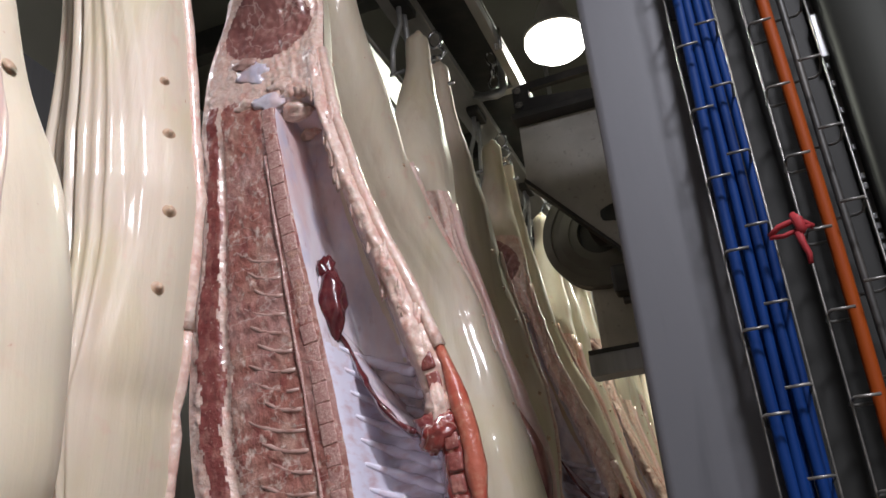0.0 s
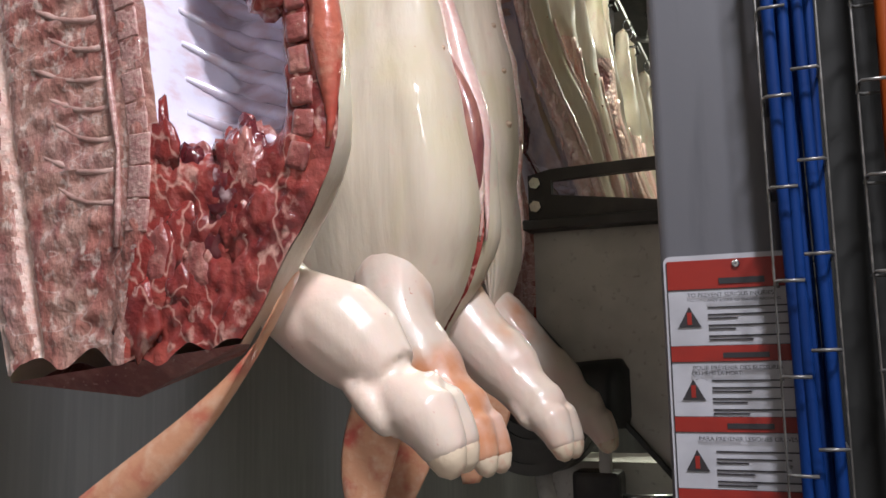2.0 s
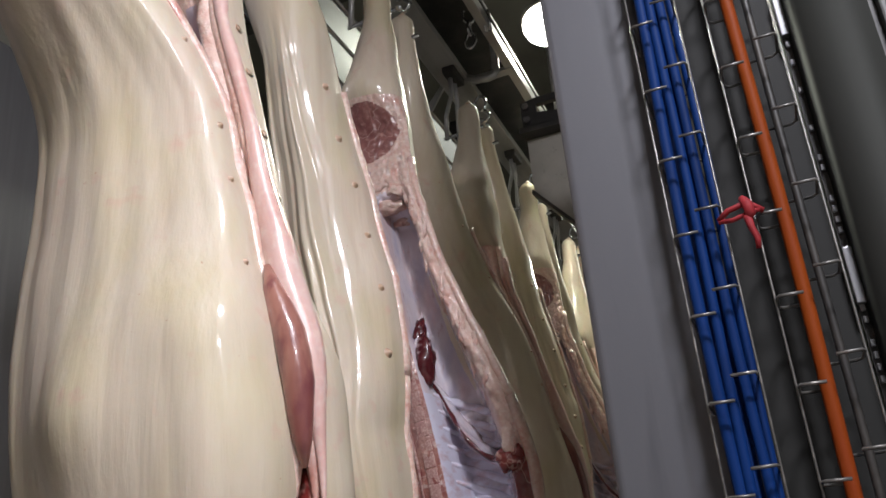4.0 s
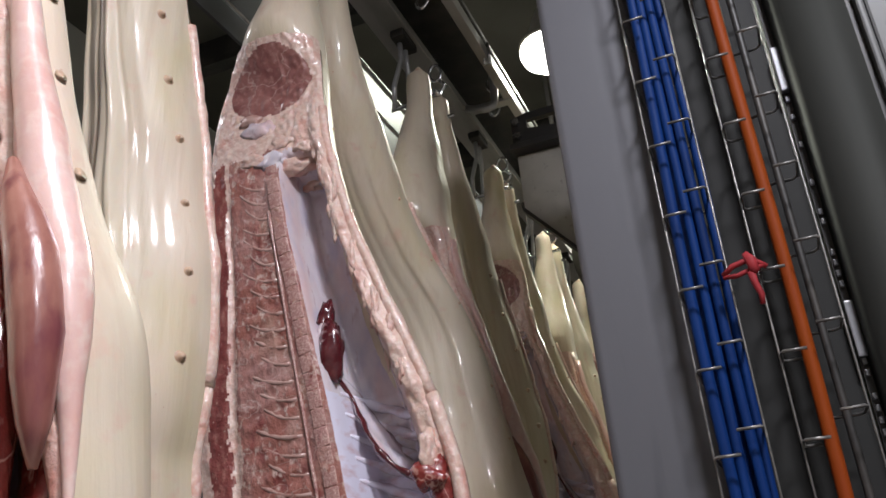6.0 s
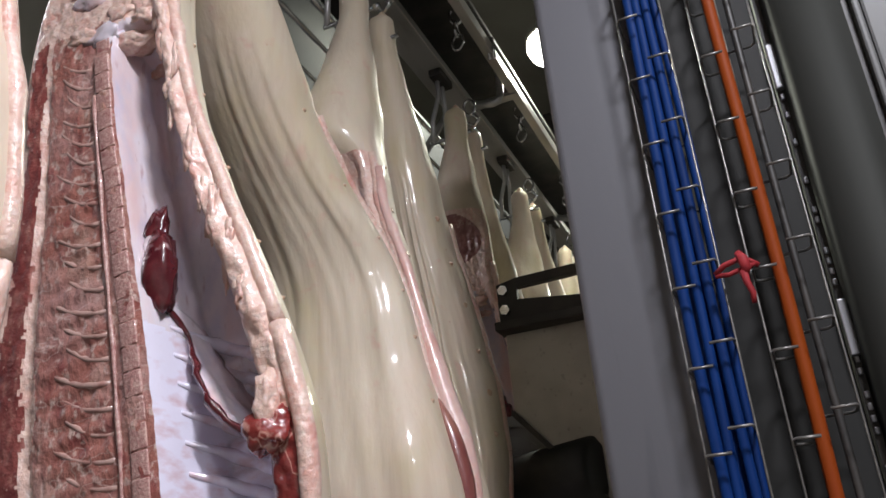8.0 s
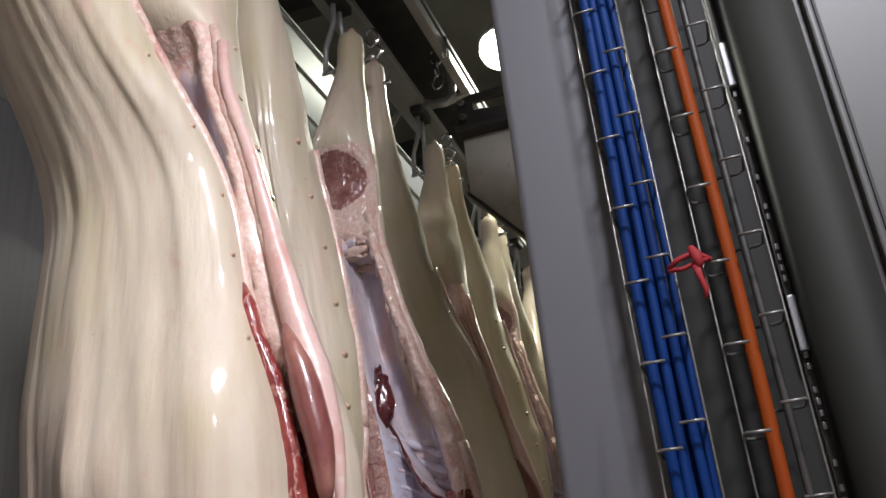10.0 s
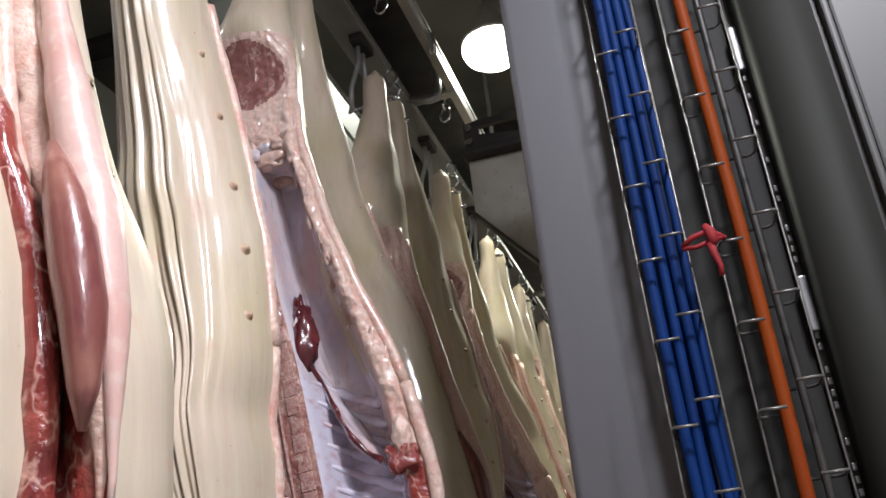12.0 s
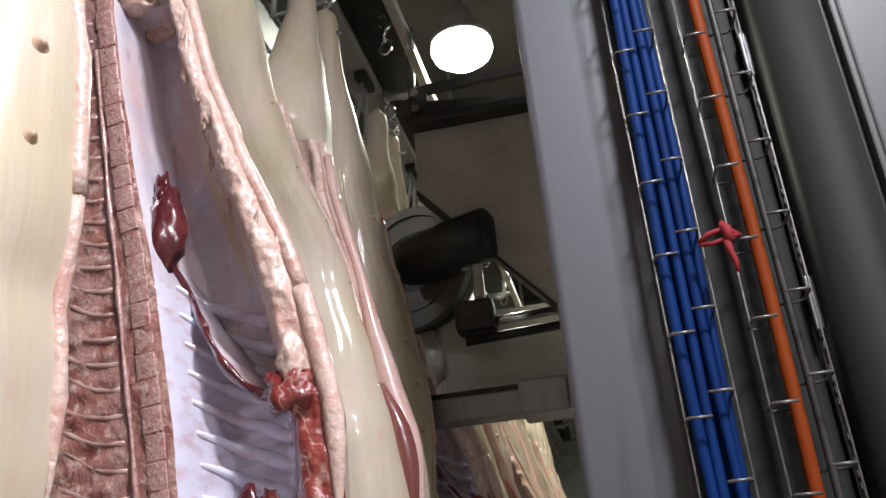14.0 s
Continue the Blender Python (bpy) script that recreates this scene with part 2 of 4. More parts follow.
def part(name, bm, material, parent, label="", smooth=True):
    return finish(name, bm, material, parent, label, smooth)


def shared(name, mesh_ob, parent, m):
    """Another object on the same mesh, at the pose m under parent."""
    ob = new(name, mesh_ob.data)
    ob.parent = parent
    ob.matrix_basis = m
    return ob


def box(x0, y0, z0, x1, y1, z1, bevel=0.0, bm=None):
    bm = bm or bmesh.new()
    made = bmesh.ops.create_cube(bm, size=1)["verts"]
    for v in made:
        v.co = Vector(((x0 + x1) / 2 + v.co.x * (x1 - x0), (y0 + y1) / 2 + v.co.y * (y1 - y0), (z0 + z1) / 2 + v.co.z * (z1 - z0)))
    if bevel:
        edges = list({e for v in made for e in v.link_edges})
        bmesh.ops.bevel(bm, geom=edges, offset=bevel, segments=2, affect="EDGES", profile=0.6)
    return bm


def tube(points, radius, sides=10, bm=None, caps=True):
    """A round bar along points; radius is one number or one for each point."""
    bm = bm or bmesh.new()
    pts = [Vector(p) for p in points]
    rad = radius if isinstance(radius, (list, tuple)) else [radius] * len(pts)
    rings, side = [], None
    for i, p in enumerate(pts):
        t = (pts[min(i + 1, len(pts) - 1)] - pts[max(i - 1, 0)]).normalized()
        if side is None:
            side = t.orthogonal().normalized()
        side = (side - t * side.dot(t)).normalized()
        up = t.cross(side)
        rings.append([bm.verts.new(p + (side * math.cos(a) + up * math.sin(a)) * rad[i]) for a in [2 * math.pi * k / sides for k in range(sides)]])
    for a, b in zip(rings, rings[1:]):
        for k in range(sides):
            bm.faces.new((a[k], a[(k + 1) % sides], b[(k + 1) % sides], b[k]))
    if caps:
        bm.faces.new(rings[0][::-1])
        bm.faces.new(rings[-1])
    return bm


def disc(centre, axis, radius, depth, segments=32, inner=0.0, bm=None):
    """A round plate or ring of that depth along axis."""
    bm = bm or bmesh.new()
    axis = Vector(axis).normalized()
    s = axis.orthogonal().normalized()
    u = axis.cross(s)
    c = Vector(centre)
    loops = []
    for d, r in ((0, inner or 0.0005), (0, radius), (depth, radius), (depth, inner or 0.0005)):
        loops.append([bm.verts.new(c + axis * d + (s * math.cos(2 * math.pi * k / segments) + u * math.sin(2 * math.pi * k / segments)) * r) for k in range(segments)])
    for i in range(4):
        a, b = loops[i], loops[(i + 1) % 4]
        for k in range(segments):
            bm.faces.new((a[k], a[(k + 1) % segments], b[(k + 1) % segments], b[k]))
    return bm


def prism(outline, axis, depth, bevel=0.0):
    """A flat outline of 3D points pushed along axis by depth."""
    bm = bmesh.new()
    a = [bm.verts.new(Vector(p)) for p in outline]
    b = [bm.verts.new(Vector(p) + Vector(axis) * depth) for p in outline]
    bm.faces.new(a[::-1])
    bm.faces.new(b)
    n = len(a)
    for i in range(n):
        bm.faces.new((a[i], a[(i + 1) % n], b[(i + 1) % n], b[i]))
    bmesh.ops.recalc_face_normals(bm, faces=bm.faces[:])
    if bevel:
        bmesh.ops.bevel(bm, geom=bm.edges[:], offset=bevel, segments=2, affect="EDGES")
    return bm


def smooth_step(v, a, b):
    t = min(max((v - a) / (b - a), 0), 1)
    return t * t * (3 - 2 * t)


def thing(name, label, category, group="", m=None):
    ob = new(name)
    ob.empty_display_size = 0.05
    if m is not None:
        ob.matrix_basis = m
    return tagged(ob, label, category, group)


# ---- the room ----
tagged(finish("floor", box(-6, -5, -0.2, 6, 16, 0.0), FLOOR, smooth=False), "pale grey wet resin floor with reddish stains", "floor", kind="structure")
tagged(finish("ceiling", box(-6, -5, 4.25, 6, 16, 4.4), CEIL, smooth=False), "dark grey-brown ceiling above the conveyor", "ceiling", kind="structure")
tagged(finish("wall_west", box(-2.75, -5, 0, -2.6, 16, 4.25), WALL, smooth=False), "plain grey hygienic wall panel", "wall", kind="structure")
tagged(finish("wall_east", box(3.4, -5, 0, 3.55, 16, 4.25), WALL, smooth=False), "plain grey hygienic wall panel", "wall", kind="structure")
tagged(finish("wall_south", box(-2.6, -3.6, 0, 3.4, -3.45, 4.25), WALL, smooth=False), "plain grey hygienic wall panel", "wall", kind="structure")
tagged(finish("wall_north", box(-2.6, 12.0, 0, 3.4, 12.15, 4.25), WALL, smooth=False), "plain grey hygienic wall panel", "wall", kind="structure")


def high_bay_lamp(x, y, z):
    t = thing("high_bay_lamp", "round white glowing lamp hung under the ceiling", "lamp", "ceiling lamps", pose(x, y, z))
    part("diffuser", tube([(0, 0, -0.075), (0, 0, -0.072), (0, 0, -0.058), (0, 0, -0.03), (0, 0, 0.0), (0, 0, 0.03)], [0.01, 0.05, 0.095, 0.130, 0.142, 0.138], 40), GLOW, t)
    part("rim", disc((0, 0, 0.03), (0, 0, 1), 0.142, 0.02, 40, 0.10), GUARD, t)
    bm = tube([(0, 0, 0.05), (0, 0, 0.09), (0, 0, 0.2), (0, 0, 0.26)], [0.12, 0.10, 0.06, 0.03], 32)
    part("housing", bm, GUARD, t)
    part("hanger", tube([(0, 0, 0.26), (0, 0, 4.25 - z)], 0.006, 8), RAIL, t)


# the added lamps out of view get the same fixture
for x, y, z, watts, tint in LAMPS:
    high_bay_lamp(x, y, z)

# ---- the post with its cable trays ----
post = thing("steel_post", "grey steel post with a rounded fold and dark stains, dim reflections in its colour", "post")
bm = bmesh.new()
outline = [(-0.143 + 0.012 * (1 - math.cos(a)), 0.99 - 0.012 * math.sin(a)) for a in [math.pi / 2 * k / 6 for k in range(7)]]
outline += [(-0.03, 0.978)] + [(-0.015 + 0.015 * math.sin(a), 0.993 - 0.015 * math.cos(a)) for a in [math.pi / 2 * k / 6 for k in range(7)]]
outline += [(0.0, 1.13), (-0.143, 1.13)]
part("face", prism([(x, y, 0) for x, y in outline], (0, 0, 1), 2.95), COLUMN, post, smooth=False)
part("back_plate", box(0.0, 0.995, 0, 0.166, 1.01, 2.95, 0.002), DARKPLATE, post, "steel plate behind the cable trays, dark reflections put into its colour", smooth=False)
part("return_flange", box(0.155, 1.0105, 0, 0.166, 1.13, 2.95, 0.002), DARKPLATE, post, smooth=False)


def wire_tray(x0, x1, phase, label, back=0.985):
    """A U-shaped mesh tray: upright wires and bent cross wires every 0.1 m."""
    t = thing("cable_tray", label, "cable tray", "wire cable trays")
    front = 0.9
    for x, y in ((x0, front + 0.012), (x1, front + 0.012), ((x0 + x1) / 2, back)):
        part("upright_wire", tube([(x, y, 0.3), (x, y, 2.97)], 0.0014, 6), WIRE, t)
    r = 0.0019
    pts_l = [((x0 + x1) / 2, back - 0.004, 0), (x0 + 0.008, back - 0.004, 0), (x0 + 0.002, back - 0.012, 0), (x0 + 0.002, front + 0.006, 0), (x0 + 0.004, front, 0.0005), (x0 + 0.03, front - 0.001, 0.0)]
    left = part("cross_wire", tube(pts_l, r, 6), WIRE, t)
    pts_r = [((x0 + x1) / 2, back - 0.004, 0), (x1 - 0.008, back - 0.004, 0), (x1 - 0.002, back - 0.012, 0), (x1 - 0.002, front + 0.006, 0), (x1 - 0.004, front, 0.0005), (x1 - 0.03, front - 0.001, 0.0)]
    right = part("cross_wire", tube(pts_r, r, 6), WIRE, t)
    z = 1.85 + phase - 1.5
    left.matrix_basis = pose(0, 0, z)
    right.matrix_basis = pose(0, 0, z + 0.027)
    for i in range(1, 26):
        shared("cross_wire", left, t, pose(0, 0, z + 0.1 * i))
        shared("cross_wire", right, t, pose(0, 0, z + 0.027 + 0.1 * i))
    return t


wire_tray(-0.015, 0.046, 0.0, "zinc wire mesh tray carrying a bundle of blue cables")
wire_tray(0.080, 0.156, 0.005, "zinc wire mesh tray carrying one orange cable", 0.956)


def cable(name, x, y, radius, material, seed, label, category, group, sway=0.006, tilt=0.0):
    rnd = random.Random(seed)
    a, b, c = (rnd.uniform(0, 6.3) for _ in range(3))
    pts = []
    for i in range(66):
        z = 0.3 + 0.06 * i
        pts.append((x + tilt * (z - 1.9) + sway * math.sin(z * 2.9 + a) + 0.4 * sway * math.sin(z * 7.1 + b), y + 0.5 * sway * math.sin(z * 3.7 + c), z))
    ob = finish(name, tube(pts, radius, 12), material)
    return tagged(ob, label, category, group)


for i, (x, y) in enumerate(((0.003, 0.925), (0.010, 0.945), (0.016, 0.922), (0.022, 0.940), (0.030, 0.921), (0.036, 0.942), (0.012, 0.963), (0.028, 0.962))):
    cable("blue_cable", x, y, 0.0062 if i % 3 else 0.0072, BLUE, 20 + i, "blue plastic-sheathed cable running up the wire tray", "cable", "blue cables", 0.0045)
cable("orange_cable", 0.108, 0.925, 0.0082, ORANGE, 41, "thick orange sheathed cable in the wire tray", "cable", "", 0.003)
cable("black_cable", 0.130, 0.939, 0.005, DARK, 44, "thin black cable behind the orange one", "cable", "", 0.004)

strap = thing("red_strap", "torn red plastic strap knotted between the trays", "strap", m=pose(0.064, 0.893, 1.857))
loop = [(-0.024, 0, -0.002), (-0.012, -0.004, 0.006), (0.004, -0.004, 0.010), (0.016, -0.002, 0.007), (0.026, 0.002, 0.0)]
part("band", tube(loop, 0.0035, 8), TIE, strap)
part("band", tube([(-0.024, 0, -0.004), (-0.008, -0.003, -0.006), (0.008, -0.004, -0.002), (0.022, 0, 0.002)], 0.003, 8), TIE, strap)
part("knot", tube([(0.006, -0.004, 0.018), (0.010, -0.009, 0.008), (0.012, -0.008, -0.004), (0.008, -0.004, -0.010)], [0.004, 0.0065, 0.006, 0.004], 10), TIE, strap)
part("loose_end", tube([(0.008, -0.006, -0.006), (0.009, -0.008, -0.02), (0.013, -0.006, -0.034), (0.012, -0.006, -0.046)], [0.005, 0.004, 0.0035, 0.003], 8), TIE, strap)


# ---- the warning sign on the post ----
def words(body, x, z, size, parent, y=-0.0032, material=None):
    cu = bpy.data.curves.new("words", "FONT")
    cu.body, cu.size, cu.extrude = body, size, 0.0002
    cu.materials.append(material or SIGNBLACK)
    ob = new("lettering", cu)
    ob.parent = parent
    ob.matrix_basis = pose(x, y, z, 90, 0, 0)
    return ob


sign = thing("warning_sign", "white and red safety sign screwed to the grey post", "sign", m=pose(-0.056, 0.9745, 1.475))


def rounded(w, top, bottom, r, y):
    pts = []
    for cx, cz, a0 in ((w - r, top - r, 0), (-w + r, top - r, 90), (-w + r, bottom + r, 180), (w - r, bottom + r, 270)):
        for k in range(6):
            a = radians(a0 + 18 * k)
            pts.append((cx + r * math.cos(a), y, cz + r * math.sin(a)))
    return pts


part("plate", prism(rounded(0.082, 0.016, -0.40, 0.008, 0.0), (0, 1, 0), 0.0025), SIGNWHITE, sign, smooth=False)
for z0, z1 in ((0.010, -0.024), (-0.090, -0.108), (-0.171, -0.188), (-0.252, -0.269)):
    part("red_band", box(-0.078, -0.0014, z1, 0.078, -0.0002, z0, 0.0004), SIGNRED, sign, smooth=False)
for z0 in (-0.024, -0.090, -0.108, -0.171, -0.188, -0.252):
    part("rule", box(-0.078, -0.0012, z0 - 0.0006, 0.078, -0.0003, z0 + 0.0006), SIGNBLACK, sign, smooth=False)
part("border_line", box(-0.079, -0.0012, -0.39, -0.0778, -0.0003, 0.008), SIGNBLACK, sign, smooth=False)
part("screw", disc((0, -0.004, 0.004), (0, 1, 0), 0.0045, 0.004, 14), CHROME, sign)
rnd = random.Random(9)
for k, (top, title) in enumerate(((-0.024, ("TO PREVENT SERIOUS INJURIES", "ONLY ACCESS TO TRAINED PERSONNEL")), (-0.108, ("POUR PRÉVENIR DES BLESSURES", "OU MÊME LA MORT:")), (-0.188, ("PARA PREVENIR LESIONES GRAVES", "")))):
    words(title[0], -0.056 + 0.002 * k, top - 0.0095, 0.0068, sign)
    if title[1]:
        words(title[1], -0.056 if k else -0.034, top - 0.0155, 0.0062 if k else 0.0044, sign)
    part("triangle", prism([(-0.068, -0.0016, top - 0.044), (-0.042, -0.0016, top - 0.044), (-0.055, -0.0016, top - 0.020)], (0, 1, 0), 0.0012), SIGNBLACK, sign, smooth=False)
    part("hazard_mark", box(-0.0575, -0.0024, top - 0.041, -0.0525, -0.0017, top - 0.027), SIGNRED, sign, smooth=False)
    part("heading_bar", box(-0.02, -0.0024, top + (0.004 if k else 0.005), 0.03, -0.0016, top + (0.010 if k else 0.012)), SIGNBLACK, sign, smooth=False)
    z = top - 0.021
    for n in (1, 2, 2, 2):
        for j in range(n):
            w = rnd.uniform(0.075, 0.105) if j < n - 1 or n == 1 else rnd.uniform(0.03, 0.05)
            part("text_bar", box(-0.034, -0.0014, z - 0.0016, min(-0.034 + w, 0.072), -0.0004, z), SIGNBLACK, sign, smooth=False)
            z -= 0.0042
        z -= 0.0040

# ---- the cabinet beside the trays ----
cabinet = thing("steel_cabinet", "tall stainless steel cabinet with a rounded corner post", "cabinet")
bm = bmesh.new()
outline = [(0.178, 1.30)] + [(0.178 + 0.052 * (1 - math.cos(a)), 0.965 - 0.052 * math.sin(a)) for a in [math.pi / 2 * k / 10 for k in range(11)]] + [(0.262, 0.913), (0.262, 1.30)]
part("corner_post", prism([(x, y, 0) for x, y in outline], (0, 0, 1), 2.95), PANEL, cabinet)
part("seam", box(0.262, 0.925, 0.0, 0.272, 1.3, 2.95), DARK, cabinet, smooth=False)
part("door_edge", box(0.272, 0.909, 0.0, 0.2815, 1.3, 2.95, 0.003), DOOR, cabinet, smooth=False)
part("door", box(0.282, 0.911, 0.0, 1.25, 1.3, 2.95, 0.004), DOOR, cabinet, smooth=False)

# gapped steel teeth and clips on a dark strip imitate broken glints
rack = thing("toothed_rack", "dark strip in the gap beside the post, steel teeth standing for bright glints", "guide strip")
part("strip", box(0.1675, 0.984, 0, 0.1765, 0.994, 2.95), DARK, rack, smooth=False)
tooth = part("tooth", box(-0.002, -0.005, -0.004, 0.003, 0.0, 0.004, 0.001), STEEL, rack, smooth=False)
rnd = random.Random(31)
tooth.matrix_basis = pose(0.1715, 0.984, 1.2)
for i in range(1, 150):
    if (i // 22) % 3 and rnd.random() < 0.6:
        shared("tooth", tooth, rack, pose(0.1715, 0.984, 1.2 + 0.014 * i))
for z in (1.45, 1.75, 2.12, 2.4):
    part("clip", box(0.1665, 0.972, z, 0.1772, 0.983, z + 0.07, 0.002), STEEL, rack, smooth=False)

tagged(finish("splash_wall", box(-1.45, -3.2, 0.25, -1.41, 11.5, 2.75, 0.004), STEEL, smooth=False), "brushed steel splash wall behind the hanging row", "wall", kind="structure")

# ---- the overhead conveyor ----
rail = thing("conveyor_rail", "scratched steel twin rail of the overhead carcass conveyor", "conveyor")
part("track", box(-0.80, -3.2, 3.16, -0.700, 11.5, 3.19, 0.003), RAIL, rail, smooth=False)
part("track_web", box(-0.80, -3.2, 3.19, -0.79, 11.5, 3.33, 0.002), RAIL, rail, smooth=False)
part("outer_track", box(-0.565, -3.2, 3.17, -0.535, 11.5, 3.215, 0.003), RAIL, rail, smooth=False)
part("cover", box(-0.79, -3.2, 3.34, -0.57, 11.5, 3.36, 0.003), DARK, rail, smooth=False)
part("side_sheet", prism([(-1.04, -3.2, 2.98), (-0.97, -3.2, 3.30), (-0.98, -3.2, 3.31), (-1.05, -3.2, 2.98)], (0, 1, 0), 14.7), SHEET, rail, smooth=False)
for x, z, r in ((-0.835, 3.045, 0.008), (-0.90, 3.02, 0.007), (-0.96, 2.96, 0.006)):
    tagged(finish("guide_tube", tube([(x, -3.2, z), (x, 11.5, z)], r, 12), CHROME), "polished steel guide tube under the conveyor", "tube", "guide tubes")
for i in range(-2, 8):
    y = 0.9 + 1.5 * i
    part("hanger_rod", tube([(-0.68, y, 3.355), (-0.68, y, 4.25)], 0.012, 8), RAIL, rail)
for i in range(-3, 8):
    y = 2.40 + 1.15 * i
    hang = thing("rail_bracket", "bent steel rod bracket clamped between the conveyor rails", "bracket", "rail brackets")
    part("rod", tube([(-0.71, y, 3.172), (-0.66, y, 3.150), (-0.625, y, 3.143), (-0.605, y + 0.004, 3.150), (-0.597, y + 0.008, 3.172), (-0.596, y + 0.015, 3.21), (-0.596, y + 0.02, 3.345)], 0.0135, 12), RAIL, hang)
    part("cross_bar", box(-0.70, y + 0.012, 3.165, -0.54, y + 0.05, 3.18, 0.003), RAIL, hang, smooth=False)
    part("tube_arm", prism([(-0.79, y, 3.165), (-0.79, y, 3.19), (-0.97, y, 2.975), (-0.965, y, 2.95), (-0.90, y, 3.005)], (0, 1, 0), 0.012), RAIL, hang, smooth=False)
    for dx in (-0.545, -0.53):
        part("bolt", tube([(dx, y - 0.25, 3.15), (dx, y - 0.25, 3.23)], 0.006, 8), CHROME, hang)


def chain_loop(y):
    t = thing("drive_chain_dog", "steel chain link hanging inside the conveyor rail", "chain", "chain links", pose(-0.63, y, 3.245))
    for k in range(3):
        a = 90 * k
        pts = [(0.018 * math.cos(u), 0, 0.032 * math.sin(u)) for u in [2 * math.pi * j / 14 for j in range(15)]]
        ob = part("link", tube(pts, 0.005, 7, caps=False), CHROME, t)
        ob.matrix_basis = pose(0, 0, -0.03 + 0.05 * k, 0, 15, a)
    return t


chains = [(chain_loop(0), 0.69 * k + 0.35) for k in range(0, 13)]

# bracing under the ceiling behind the rail
for i in range(-2, 7):
    y = 1.2 + 1.6 * i
    tagged(finish("ceiling_beam", box(-2.6, y, 4.1, 3.4, y + 0.08, 4.25, 0.004), DARK, smooth=False), "dark painted cross beam under the ceiling", "beam", "ceiling beams")
for x, z in ((-0.22, 4.088), (-0.02, 4.088), (0.12, 4.088)):
    tagged(finish("conduit", tube([(x, -3.2, z), (x, 11.5, z)], 0.014, 10), GUARD), "grey conduit running along the ceiling", "conduit", "ceiling conduits")


# ---- half carcasses ----
def table(knots, values):
    return lambda s: float(np.interp(s, knots, values))


KS = (0, 0.012, 0.05, 0.11, 0.20, 0.27, 0.36, 0.46, 0.56, 0.70, 0.85, 0.95, 1.07, 1.20, 1.30, 1.42, 1.52, 1.61)
XD = table(KS, (-0.024, -0.034, -0.039, -0.036, -0.060, -0.073, -0.096, -0.128, -0.144, -0.146, -0.142, -0.145, -0.155, -0.155, -0.145, -0.115, -0.085, -0.05))
XV = table(KS, (0.022, 0.032, 0.036, 0.033, 0.042, 0.052, 0.062, 0.078, 0.084, 0.104, 0.145, 0.178, 0.230, 0.272, 0.292, 0.295, 0.262, 0.19))
TH = table(KS, (0.022, 0.034, 0.040, 0.036, 0.050, 0.062, 0.080, 0.100, 0.118, 0.122, 0.112, 0.112, 0.120, 0.132, 0.132, 0.122, 0.100, 0.06))
SLIM = table((0.6, 0.8, 0.98, 1.25, 1.5), (0.0, 0.008, 0.032, 0.122, 0.132))


def smoothed(f, s):
    return (f(s - 0.03) + 2 * f(s) + f(s + 0.03)) / 4 if s > 0.04 else f(s)


